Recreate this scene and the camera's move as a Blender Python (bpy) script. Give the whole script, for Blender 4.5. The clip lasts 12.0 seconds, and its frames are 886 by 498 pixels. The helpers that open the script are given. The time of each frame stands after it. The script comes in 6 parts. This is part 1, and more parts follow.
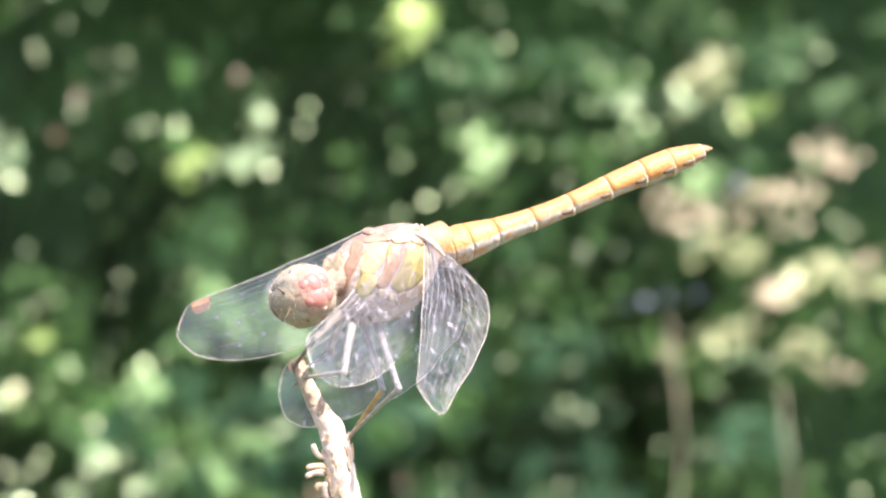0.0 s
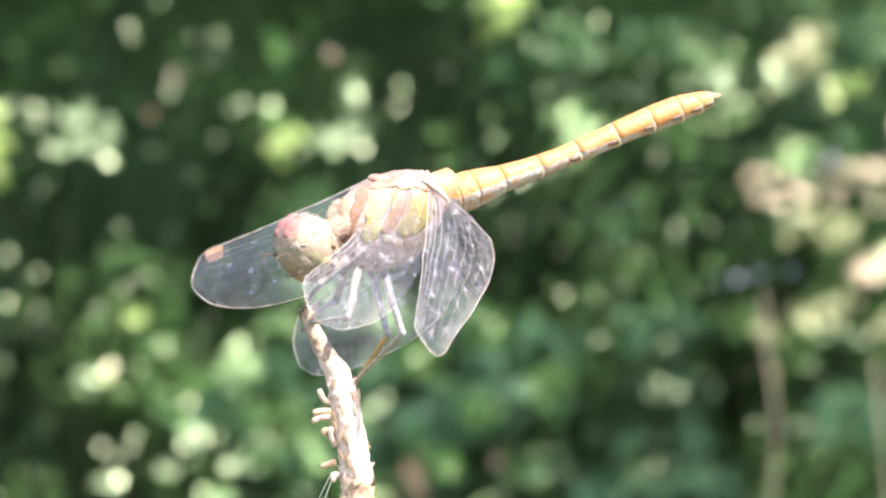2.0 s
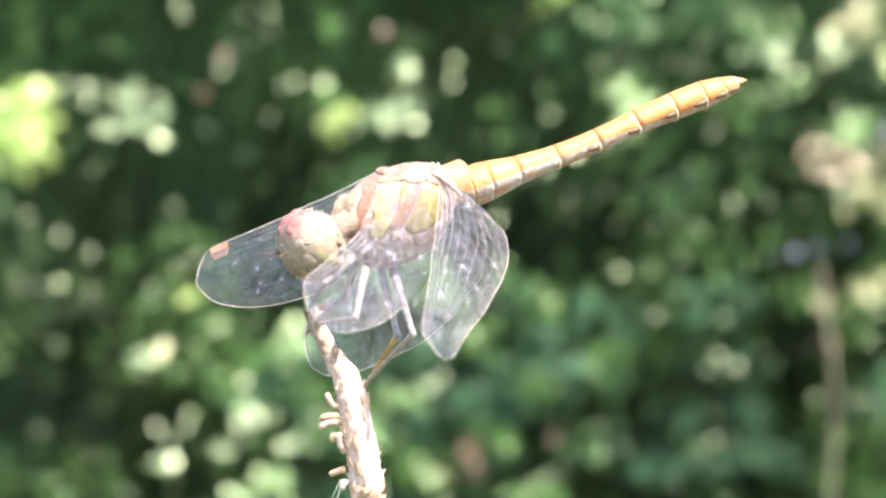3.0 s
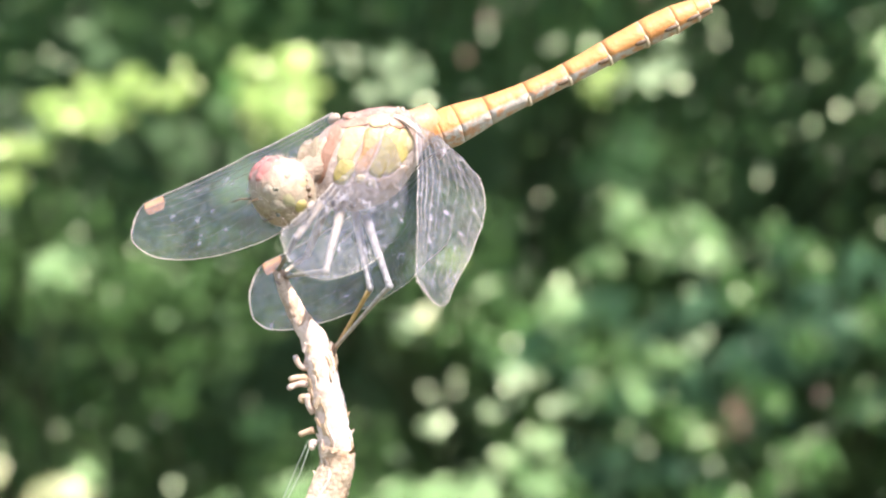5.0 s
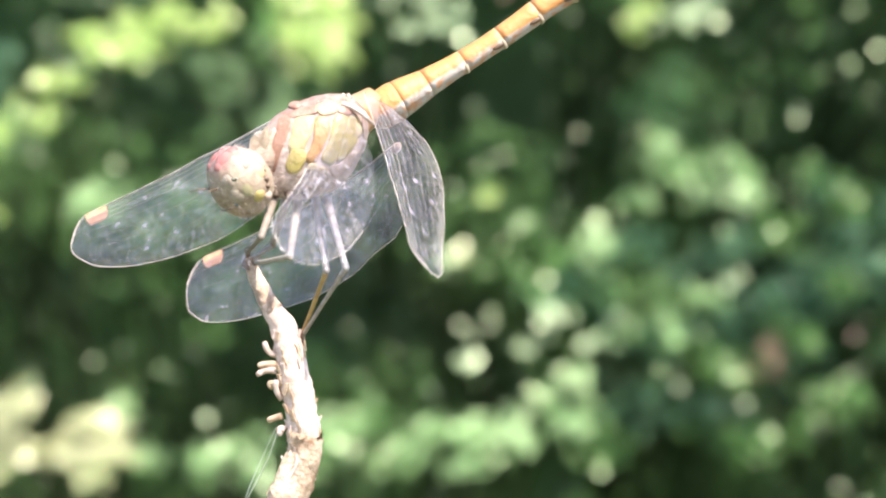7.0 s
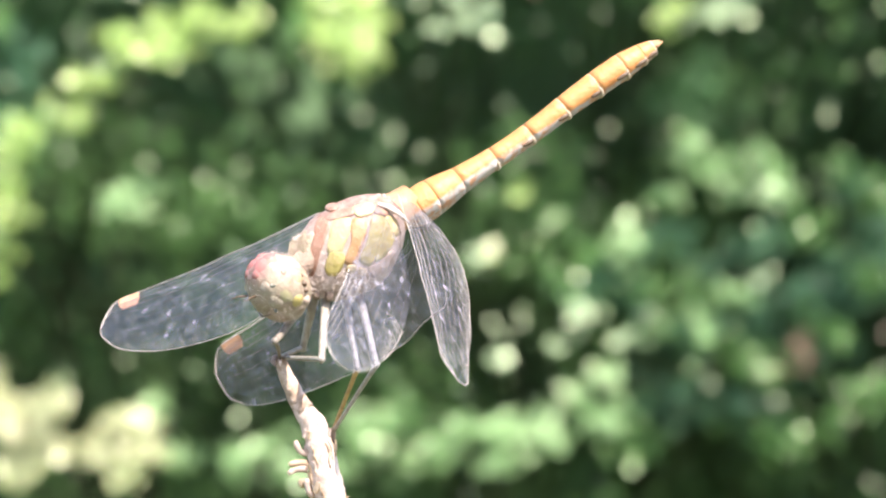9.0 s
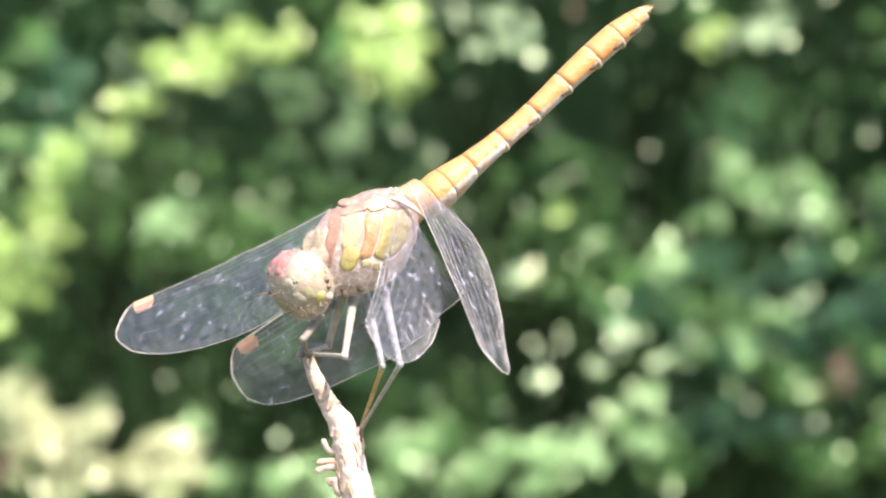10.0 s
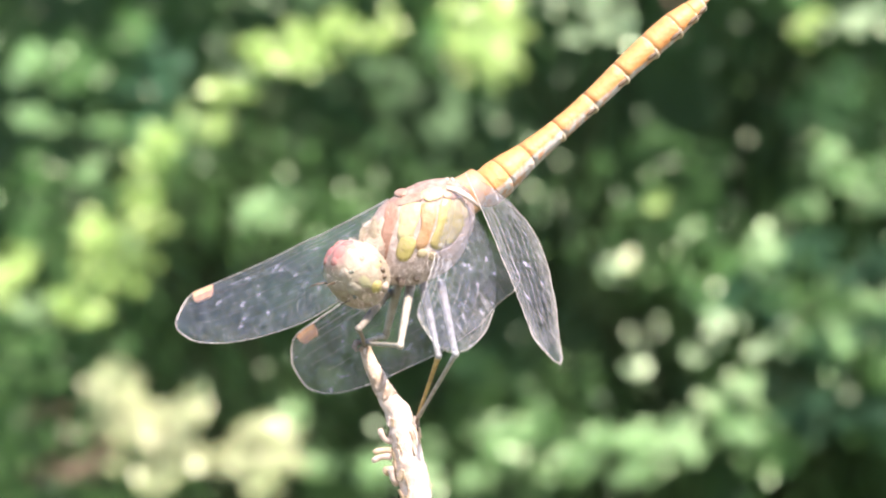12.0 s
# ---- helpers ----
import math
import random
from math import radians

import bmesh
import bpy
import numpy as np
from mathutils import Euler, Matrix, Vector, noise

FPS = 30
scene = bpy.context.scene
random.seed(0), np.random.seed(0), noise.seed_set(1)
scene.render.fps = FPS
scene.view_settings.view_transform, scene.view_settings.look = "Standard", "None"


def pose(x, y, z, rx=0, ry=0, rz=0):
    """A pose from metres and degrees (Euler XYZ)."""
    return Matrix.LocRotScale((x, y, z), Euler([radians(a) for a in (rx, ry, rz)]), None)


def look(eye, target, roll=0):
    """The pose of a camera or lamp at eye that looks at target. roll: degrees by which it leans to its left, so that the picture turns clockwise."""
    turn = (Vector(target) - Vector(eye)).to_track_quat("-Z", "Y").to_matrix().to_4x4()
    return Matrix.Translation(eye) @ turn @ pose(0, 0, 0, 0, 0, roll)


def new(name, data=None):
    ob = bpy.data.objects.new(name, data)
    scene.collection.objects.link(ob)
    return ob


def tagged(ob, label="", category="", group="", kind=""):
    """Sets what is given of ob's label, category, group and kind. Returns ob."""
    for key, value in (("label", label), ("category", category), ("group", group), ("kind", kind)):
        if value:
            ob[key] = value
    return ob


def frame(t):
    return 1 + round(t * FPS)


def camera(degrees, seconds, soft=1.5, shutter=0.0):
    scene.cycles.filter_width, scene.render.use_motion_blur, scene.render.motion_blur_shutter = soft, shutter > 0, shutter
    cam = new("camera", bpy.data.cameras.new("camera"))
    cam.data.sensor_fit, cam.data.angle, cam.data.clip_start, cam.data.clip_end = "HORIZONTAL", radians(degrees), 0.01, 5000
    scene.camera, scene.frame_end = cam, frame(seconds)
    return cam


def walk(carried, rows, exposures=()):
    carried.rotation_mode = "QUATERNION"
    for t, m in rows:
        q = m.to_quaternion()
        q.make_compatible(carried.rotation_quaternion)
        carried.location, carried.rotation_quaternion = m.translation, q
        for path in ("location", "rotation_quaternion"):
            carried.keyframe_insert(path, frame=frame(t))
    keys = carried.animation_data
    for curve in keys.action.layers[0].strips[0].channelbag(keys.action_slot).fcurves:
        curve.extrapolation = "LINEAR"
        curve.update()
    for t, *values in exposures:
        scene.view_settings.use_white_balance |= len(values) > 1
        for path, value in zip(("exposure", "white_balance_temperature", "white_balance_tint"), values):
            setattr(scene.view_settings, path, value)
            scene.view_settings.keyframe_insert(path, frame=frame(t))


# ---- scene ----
# The camera: a short tele view of a perched insect, held by hand, drifting to its own right.
cam = camera(14.0, 12.0, soft=2.2)
cam.data.dof.use_dof = True
cam.data.dof.focus_distance = 0.300
cam.data.dof.aperture_fstop = 56.0


def view(x, y, z, yaw, pitch, roll):
    """A camera pose from its place, its bearing to the right of north, its lift and its lean, in degrees."""
    return pose(x, y, z) @ pose(0, 0, 0, 0, 0, -yaw) @ pose(0, 0, 0, 90 + pitch) @ pose(0, 0, 0, 0, 0, -roll)


walk(cam, [
    (0.0, view(-0.03342, -0.30083, 0.74817, 8.556, 2.322, -0.873)),
    (0.5, view(-0.02882, -0.30256, 0.74742, 8.225, 2.580, -0.688)),
    (1.0, view(-0.02688, -0.30390, 0.74683, 7.757, 2.610, -0.692)),
    (1.5, view(-0.02701, -0.30574, 0.74558, 7.309, 2.343, -0.661)),
    (2.0, view(-0.02493, -0.30353, 0.74506, 6.826, 2.038, -0.803)),
    (2.5, view(-0.02219, -0.29701, 0.74559, 6.465, 1.912, -0.321)),
    (3.0, view(-0.01925, -0.29002, 0.74745, 5.837, 1.599, -0.292)),
    (3.2, view(-0.02099, -0.28844, 0.74849, 5.385, 1.542, -0.195)),
    (3.5, view(-0.01629, -0.28583, 0.75103, 3.121, 1.449, -0.114)),
    (3.7, view(-0.00950, -0.28434, 0.75026, 2.565, 1.489, -0.093)),
    (5.3, view(0.00936, -0.29735, 0.74738, 0.647, 0.705, 0.556)),
    (5.5, view(0.00979, -0.29638, 0.74877, 0.640, 0.500, 0.434)),
    (6.0, view(0.01511, -0.29909, 0.75006, -0.006, 0.288, 0.189)),
    (6.5, view(0.01590, -0.30003, 0.75160, 0.000, -0.000, 0.004)),
    (7.0, view(0.01561, -0.29889, 0.75254, 0.045, -0.177, -0.075)),
    (9.0, view(0.01587, -0.30273, 0.76262, -0.452, -0.499, 0.154)),
    (9.5, view(0.01766, -0.30110, 0.76161, -0.865, -0.225, -0.071)),
    (10.0, view(0.01711, -0.30294, 0.76044, -1.128, -0.105, 0.094)),
    (10.5, view(0.01755, -0.30350, 0.75988, -1.573, -0.085, 0.115)),
    (11.0, view(0.01786, -0.30596, 0.76115, -1.968, -0.269, -0.224)),
    (11.5, view(0.01827, -0.30588, 0.76141, -2.268, -0.327, 0.039)),
    (12.0, view(0.02115, -0.30352, 0.76055, -2.783, -0.284, 0.077))],
    exposures=[(0.0, 1.77, 6750, 13.5), (2.5, 1.84, 6750, 13.5), (3.7, 1.85, 6750, 13.5), (5.5, 1.62, 6700, 13), (12.0, 1.62, 6650, 12.5)])

# ---- light ----
SUN_ELEVATION, SUN_BEARING = radians(56), radians(146)
world = bpy.data.worlds.new("sky")
world.use_nodes = True
scene.world = world
sky = world.node_tree.nodes.new("ShaderNodeTexSky")
sky.sky_type, sky.sun_disc = "NISHITA", False
sky.sun_elevation, sky.sun_rotation = SUN_ELEVATION, SUN_BEARING
world.node_tree.links.new(sky.outputs[0], world.node_tree.nodes["Background"].inputs[0])
world.node_tree.nodes["Background"].inputs[1].default_value = 0.15
sun_data = bpy.data.lights.new("sun", "SUN")
sun_data.energy, sun_data.angle, sun_data.color = 4.6, radians(0.5), (1.0, 0.95, 0.86)
sun = new("sun", sun_data)
SUN_WAY = Vector((math.sin(SUN_BEARING) * math.cos(SUN_ELEVATION), math.cos(SUN_BEARING) * math.cos(SUN_ELEVATION), math.sin(SUN_ELEVATION)))
sun.matrix_world = look(SUN_WAY * 20, (0, 0, 0))


# ---- materials ----
def material(name, colour, second=None, scale=40.0, rough=0.6, bump=0.0, bump_scale=None, spread=0.0, translucent=0.0, spec=0.5, coat=0.0, gloss=(1, 1, 1)):
    """A surface of two blended colours at two scales of grain, with relief; spread varies it from object or piece to the next."""
    m = bpy.data.materials.new(name)
    m.use_nodes = True
    nodes, links = m.node_tree.nodes, m.node_tree.links
    bsdf = nodes["Principled BSDF"]
    bsdf.inputs["Roughness"].default_value = rough
    bsdf.inputs["Specular IOR Level"].default_value = spec
    bsdf.inputs["Coat Weight"].default_value = coat
    bsdf.inputs["Specular Tint"].default_value = (*gloss, 1)
    coords = nodes.new("ShaderNodeTexCoord")
    coarse, fine = nodes.new("ShaderNodeTexNoise"), nodes.new("ShaderNodeTexNoise")
    coarse.inputs["Scale"].default_value, fine.inputs["Scale"].default_value = scale, scale * 6.3
    coarse.inputs["Detail"].default_value = 4
    for n in (coarse, fine):
        links.new(coords.outputs["Object"], n.inputs["Vector"])
    both = nodes.new("ShaderNodeMix")
    both.inputs["Factor"].default_value = 0.4
    links.new(coarse.outputs["Fac"], both.inputs["A"])
    links.new(fine.outputs["Fac"], both.inputs["B"])
    ramp = nodes.new("ShaderNodeValToRGB")
    ramp.color_ramp.elements[0].position, ramp.color_ramp.elements[1].position = 0.38, 0.62
    ramp.color_ramp.elements[0].color = (*colour, 1)
    ramp.color_ramp.elements[1].color = (*(second or colour), 1)
    links.new(both.outputs["Result"], ramp.inputs["Fac"])
    out = ramp.outputs["Color"]
    if spread:
        geo = nodes.new("ShaderNodeNewGeometry")
        hue = nodes.new("ShaderNodeHueSaturation")
        value = nodes.new("ShaderNodeMapRange")
        value.inputs["To Min"].default_value, value.inputs["To Max"].default_value = 1 - spread, 1 + spread
        links.new(geo.outputs["Random Per Island"], value.inputs["Value"])
        links.new(value.outputs["Result"], hue.inputs["Value"])
        links.new(out, hue.inputs["Color"])
        out = hue.outputs["Color"]
    links.new(out, bsdf.inputs["Base Color"])
    if bump:
        relief = nodes.new("ShaderNodeTexNoise")
        relief.inputs["Scale"].default_value = bump_scale or scale * 3
        relief.inputs["Detail"].default_value = 5
        links.new(coords.outputs["Object"], relief.inputs["Vector"])
        push = nodes.new("ShaderNodeBump")
        push.inputs["Strength"].default_value, push.inputs["Distance"].default_value = bump, 0.0004
        links.new(relief.outputs["Fac"], push.inputs["Height"])
        links.new(push.outputs["Normal"], bsdf.inputs["Normal"])
    if translucent:
        glow = nodes.new("ShaderNodeBsdfTranslucent")
        links.new(out, glow.inputs["Color"])
        blend = nodes.new("ShaderNodeMixShader")
        blend.inputs["Fac"].default_value = translucent
        links.new(bsdf.outputs[0], blend.inputs[1])
        links.new(glow.outputs[0], blend.inputs[2])
        links.new(blend.outputs[0], nodes["Material Output"].inputs["Surface"])
    return m


def membrane():
    """Clear wing film: mostly see-through, with a thin milky scatter and a hard gloss."""
    m = bpy.data.materials.new("wing_film")
    m.use_nodes = True
    nodes, links = m.node_tree.nodes, m.node_tree.links
    nodes.remove(nodes["Principled BSDF"])
    clear, milk, gloss = nodes.new("ShaderNodeBsdfTransparent"), nodes.new("ShaderNodeBsdfTranslucent"), nodes.new("ShaderNodeBsdfGlossy")
    diffuse = nodes.new("ShaderNodeBsdfDiffuse")
    milk.inputs["Color"].default_value = diffuse.inputs["Color"].default_value = (0.73, 0.67, 0.79, 1)
    gloss.inputs["Roughness"].default_value = 0.16
    clear.inputs["Color"].default_value = (0.81, 0.81, 0.86, 1)
    coords, grain = nodes.new("ShaderNodeTexCoord"), nodes.new("ShaderNodeTexNoise")
    grain.inputs["Scale"].default_value, grain.inputs["Detail"].default_value = 1700, 6
    grain.inputs["Roughness"].default_value = 0.65
    stretch, cells, blend = nodes.new("ShaderNodeMapping"), nodes.new("ShaderNodeTexVoronoi"), nodes.new("ShaderNodeMix")
    stretch.inputs["Scale"].default_value = (0.6, 1.0, 1.0)
    cells.inputs["Scale"].default_value = 1900
    blend.inputs["Factor"].default_value = 0.22
    links.new(coords.outputs["Object"], stretch.inputs["Vector"])
    links.new(stretch.outputs["Vector"], grain.inputs["Vector"])
    links.new(stretch.outputs["Vector"], cells.inputs["Vector"])
    links.new(grain.outputs["Fac"], blend.inputs["A"])
    links.new(cells.outputs["Color"], blend.inputs["B"])
    speckle = nodes.new("ShaderNodeMapRange")
    speckle.inputs["From Min"].default_value, speckle.inputs["From Max"].default_value = 0.38, 0.74
    speckle.inputs["To Min"].default_value, speckle.inputs["To Max"].default_value = 0.025, 0.185
    links.new(blend.outputs["Result"], speckle.inputs["Value"])
    scatter, film, skin = nodes.new("ShaderNodeMixShader"), nodes.new("ShaderNodeMixShader"), nodes.new("ShaderNodeMixShader")
    scatter.inputs["Fac"].default_value = 0.5
    links.new(diffuse.outputs[0], scatter.inputs[1])
    links.new(milk.outputs[0], scatter.inputs[2])
    # Sparse pale flecks put the film's sparkle into its scatter.
    spots, fleck, both = nodes.new("ShaderNodeTexNoise"), nodes.new("ShaderNodeMapRange"), nodes.new("ShaderNodeMath")
    spots.inputs["Scale"].default_value, spots.inputs["Detail"].default_value = 1150, 3
    fleck.inputs["From Min"].default_value, fleck.inputs["From Max"].default_value = 0.58, 0.72
    fleck.inputs["To Min"].default_value, fleck.inputs["To Max"].default_value = 0.0, 0.30
    both.operation = "ADD"
    links.new(stretch.outputs["Vector"], spots.inputs["Vector"])
    links.new(spots.outputs["Fac"], fleck.inputs["Value"])
    links.new(speckle.outputs["Result"], both.inputs[0])
    links.new(fleck.outputs["Result"], both.inputs[1])
    links.new(both.outputs[0], film.inputs["Fac"])
    links.new(clear.outputs[0], film.inputs[1])
    links.new(scatter.outputs[0], film.inputs[2])
    skin.inputs["Fac"].default_value = 0.07
    crinkle, wrinkle = nodes.new("ShaderNodeTexNoise"), nodes.new("ShaderNodeBump")
    crinkle.inputs["Scale"].default_value, crinkle.inputs["Detail"].default_value = 1300, 4
    wrinkle.inputs["Strength"].default_value, wrinkle.inputs["Distance"].default_value = 1.0, 0.0004
    links.new(stretch.outputs["Vector"], crinkle.inputs["Vector"])
    links.new(crinkle.outputs["Fac"], wrinkle.inputs["Height"])
    links.new(wrinkle.outputs["Normal"], gloss.inputs["Normal"])
    links.new(film.outputs[0], skin.inputs[1])
    links.new(gloss.outputs[0], skin.inputs[2])
    links.new(skin.outputs[0], nodes["Material Output"].inputs["Surface"])
    return m


def topside(name, above, below, side, line=-0.2, soft=0.25, scale=900.0, rough=0.45, mottle=None, wander=0.7):
    """A hide that is one colour on its back and another beneath, told apart by the height in its own space, freckled by grain."""
    m = material(name, above, above, scale=scale, rough=rough, bump=0.3, bump_scale=scale * 1.5)
    nodes, links = m.node_tree.nodes, m.node_tree.links
    bsdf = nodes["Principled BSDF"]
    coords, split = nodes.new("ShaderNodeTexCoord"), nodes.new("ShaderNodeSeparateXYZ")
    links.new(coords.outputs["Object"], split.inputs[0])
    grain = nodes.new("ShaderNodeTexNoise")
    grain.inputs["Scale"].default_value = scale
    links.new(coords.outputs["Object"], grain.inputs["Vector"])
    wobble = nodes.new("ShaderNodeMath")
    wobble.operation = "MULTIPLY_ADD"
    links.new(grain.outputs["Fac"], wobble.inputs[0])
    wobble.inputs[1].default_value = side * wander
    links.new(split.outputs["Z"], wobble.inputs[2])
    span = nodes.new("ShaderNodeMapRange")
    span.inputs["From Min"].default_value, span.inputs["From Max"].default_value = side * (line - soft + wander / 2), side * (line + soft + wander / 2)
    links.new(wobble.outputs[0], span.inputs["Value"])
    ramp = nodes.new("ShaderNodeValToRGB")
    ramp.color_ramp.elements[0].color, ramp.color_ramp.elements[1].color = (*below, 1), (*above, 1)
    links.new(span.outputs["Result"], ramp.inputs["Fac"])
    if mottle:
        patch = nodes.new("ShaderNodeTexNoise")
        patch.inputs["Scale"].default_value, patch.inputs["Detail"].default_value = scale * 0.8, 6
        links.new(coords.outputs["Object"], patch.inputs["Vector"])
        amount = nodes.new("ShaderNodeMapRange")
        amount.inputs["From Min"].default_value, amount.inputs["From Max"].default_value = 0.45, 0.62
        amount.inputs["To Max"].default_value = 0.75
        links.new(patch.outputs["Fac"], amount.inputs["Value"])
        stain = nodes.new("ShaderNodeMix")
        stain.data_type = "RGBA"
        colour_in = next(i for i in stain.inputs if i.name == "A" and i.type == "RGBA")
        colour_b = next(i for i in stain.inputs if i.name == "B" and i.type == "RGBA")
        colour_b.default_value = (*mottle, 1)
        links.new(amount.outputs["Result"], stain.inputs["Factor"])
        links.new(ramp.outputs["Color"], colour_in)
        links.new(next(o for o in stain.outputs if o.type == "RGBA"), bsdf.inputs["Base Color"])
    else:
        links.new(ramp.outputs["Color"], bsdf.inputs["Base Color"])
    return m


FILM = membrane()
VEIN = material("wing_vein", (0.29, 0.26, 0.235), (0.18, 0.16, 0.14), scale=900, rough=0.5)
COSTA = material("wing_edge_vein", (0.58, 0.52, 0.46), (0.38, 0.32, 0.28), scale=900, rough=0.45)
STIGMA = material("wing_cell_orange", (0.78, 0.42, 0.25), (0.66, 0.30, 0.15), scale=1500, rough=0.5)
BELLY = topside("abdomen_hide", (0.46, 0.205, 0.065), (0.42, 0.365, 0.335), 0.0012, line=-0.12, soft=0.09, scale=1600, wander=0.12, rough=0.55, mottle=(0.46, 0.175, 0.056))
RING = material("segment_ring", (0.52, 0.43, 0.34), (0.44, 0.32, 0.22), scale=900, rough=0.5)
SPOT = material("dark_mark", (0.07, 0.045, 0.03), (0.12, 0.07, 0.04), scale=900, rough=0.5)
CHEST = topside("thorax_hide", (0.22, 0.125, 0.10), (0.46, 0.36, 0.32), 0.0035, line=-0.45, soft=0.5, scale=1900, rough=0.75, mottle=(0.31, 0.225, 0.19))
YELLOW = material("thorax_yellow", (0.36, 0.29, 0.09), (0.33, 0.25, 0.12), scale=700, rough=0.45, bump=0.35, bump_scale=1500)
ORANGE = material("thorax_orange", (0.33, 0.165, 0.07), (0.38, 0.225, 0.125), scale=900, rough=0.5, bump=0.35, bump_scale=1500)
RUST = material("thorax_rust", (0.24, 0.115, 0.075), (0.30, 0.17, 0.12), scale=1100, rough=0.55, bump=0.35, bump_scale=1500)
STRAW = material("thorax_straw", (0.40, 0.335, 0.17), (0.36, 0.27, 0.15), scale=900, rough=0.45, bump=0.35, bump_scale=1500)
COLLAR = material("collar_cream", (0.40, 0.34, 0.24), (0.32, 0.235, 0.18), scale=1600, rough=0.8, bump=0.5, bump_scale=2600)
CREAM = material("thorax_cream", (0.38, 0.315, 0.19), (0.34, 0.25, 0.15), scale=900, rough=0.5, bump=0.35, bump_scale=1500)
PINK = material("thorax_pink", (0.25, 0.115, 0.08), (0.31, 0.20, 0.15), scale=900, rough=0.5, bump=0.4, bump_scale=1800)
NECK = material("furry_neck", (0.28, 0.20, 0.155), (0.21, 0.14, 0.105), scale=1500, rough=0.8, bump=0.8, bump_scale=2500)
PALE = material("pale_cuticle", (0.42, 0.31, 0.25), (0.34, 0.24, 0.19), scale=1300, rough=0.5, bump=0.3, bump_scale=1500)
SLIT = material("eye_slit", (0.10, 0.11, 0.085), (0.15, 0.13, 0.10), scale=900, rough=0.4)
LEG_TAN = material("leg_tan", (0.40, 0.345, 0.29), (0.24, 0.20, 0.165), scale=1500, rough=0.45)
LEG_DUSK = material("leg_grey_brown", (0.25, 0.205, 0.17), (0.16, 0.13, 0.105), scale=1500, rough=0.5)
FACE = material("face_yellow_green", (0.33, 0.265, 0.19), (0.24, 0.165, 0.12), scale=1500, rough=0.5, bump=0.3, bump_scale=1500)
EYE = topside("compound_eye", (0.30, 0.15, 0.125), (0.33, 0.265, 0.195), 0.002, line=1.12, soft=0.25, scale=1300, rough=0.35, mottle=(0.25, 0.17, 0.125), wander=0.5)
EYE_CREAM = material("eye_cream", (0.37, 0.315, 0.235), (0.29, 0.22, 0.175), scale=1600, rough=0.4, bump=0.3, bump_scale=1800)
EYE_RED = material("eye_red", (0.35, 0.105, 0.092), (0.35, 0.16, 0.135), scale=900, rough=0.25)
EYE_LOW = material("eye_green", (0.34, 0.30, 0.17), (0.28, 0.245, 0.155), scale=700, rough=0.3)
LEG = material("leg_pale", (0.42, 0.39, 0.385), (0.22, 0.19, 0.18), scale=1500, rough=0.4)
SHIN = material("leg_amber", (0.50, 0.32, 0.10), (0.30, 0.18, 0.07), scale=700, rough=0.45)
HAIR = material("thorax_hair", (0.67, 0.56, 0.49), (0.54, 0.41, 0.35), scale=1500, rough=0.6)
BARK = material("dry_bark", (0.54, 0.37, 0.29), (0.77, 0.61, 0.53), scale=420, rough=0.85, bump=0.9, bump_scale=700)
BARK_TIP = material("worn_bark", (0.30, 0.19, 0.13), (0.56, 0.41, 0.32), scale=500, rough=0.85, bump=0.9, bump_scale=1200)
BARK_RED = material("flaked_bark", (0.46, 0.29, 0.18), (0.64, 0.46, 0.31), scale=260, rough=0.85, bump=0.8, bump_scale=700)
BARK_TAN = material("clinging_bark", (0.31, 0.185, 0.105), (0.68, 0.50, 0.36), scale=420, rough=0.9, bump=1.0, bump_scale=1500)
SILK = material("spider_silk", (0.28, 0.33, 0.25), rough=0.3)
# Hedge leaf tones: sunlight, half light and shade are put into the colours.
LEAF_SUNLIT_LIME = material("leaf_sunlit_lime", (0.25, 0.41, 0.095), (0.44, 0.54, 0.20), scale=30, rough=0.27, spread=0.4, translucent=0.3, gloss=(0.95, 1.0, 0.7))
LEAF_SUNLIT_FRESH = material("leaf_sunlit_fresh", (0.155, 0.295, 0.105), (0.275, 0.405, 0.195), scale=30, rough=0.27, spread=0.45, translucent=0.25, gloss=(0.86, 1.0, 0.70))
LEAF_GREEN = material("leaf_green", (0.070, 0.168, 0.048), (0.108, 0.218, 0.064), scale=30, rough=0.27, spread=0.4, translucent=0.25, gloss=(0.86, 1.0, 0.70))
LEAF_SHADED = material("leaf_shaded", (0.073, 0.162, 0.050), (0.106, 0.20, 0.063), scale=5, rough=0.5, spread=0.3, translucent=0.38, spec=0.25)
# These two leaf colours stand in for sun glints, bright and faint.
LEAF_HIGHLIGHT = material("leaf_highlight", (0.20, 0.31, 0.16), (0.30, 0.38, 0.23), scale=30, rough=0.25, spread=0.3, translucent=0.15, gloss=(0.86, 1.0, 0.70))
LEAF_GLINT = material("leaf_faint_glint", (0.095, 0.145, 0.078), (0.15, 0.185, 0.12), scale=30, rough=0.32, spread=0.5, translucent=0.15, gloss=(0.86, 1.0, 0.70))
LEAF_HALF_LIT_TEAL = material("leaf_half_lit_teal", (0.038, 0.112, 0.056), (0.064, 0.145, 0.074), scale=20, rough=0.5, spread=0.35, translucent=0.2, spec=0.25)
LEAF_HALF_LIT = material("leaf_half_lit_green", (0.042, 0.112, 0.042), (0.066, 0.145, 0.054), scale=20, rough=0.5, spread=0.35, translucent=0.2, spec=0.25)
LEAF_RUST = material("withered_leaf", (0.13, 0.075, 0.05), (0.18, 0.11, 0.075), scale=30, rough=0.7, spread=0.3, translucent=0.15)
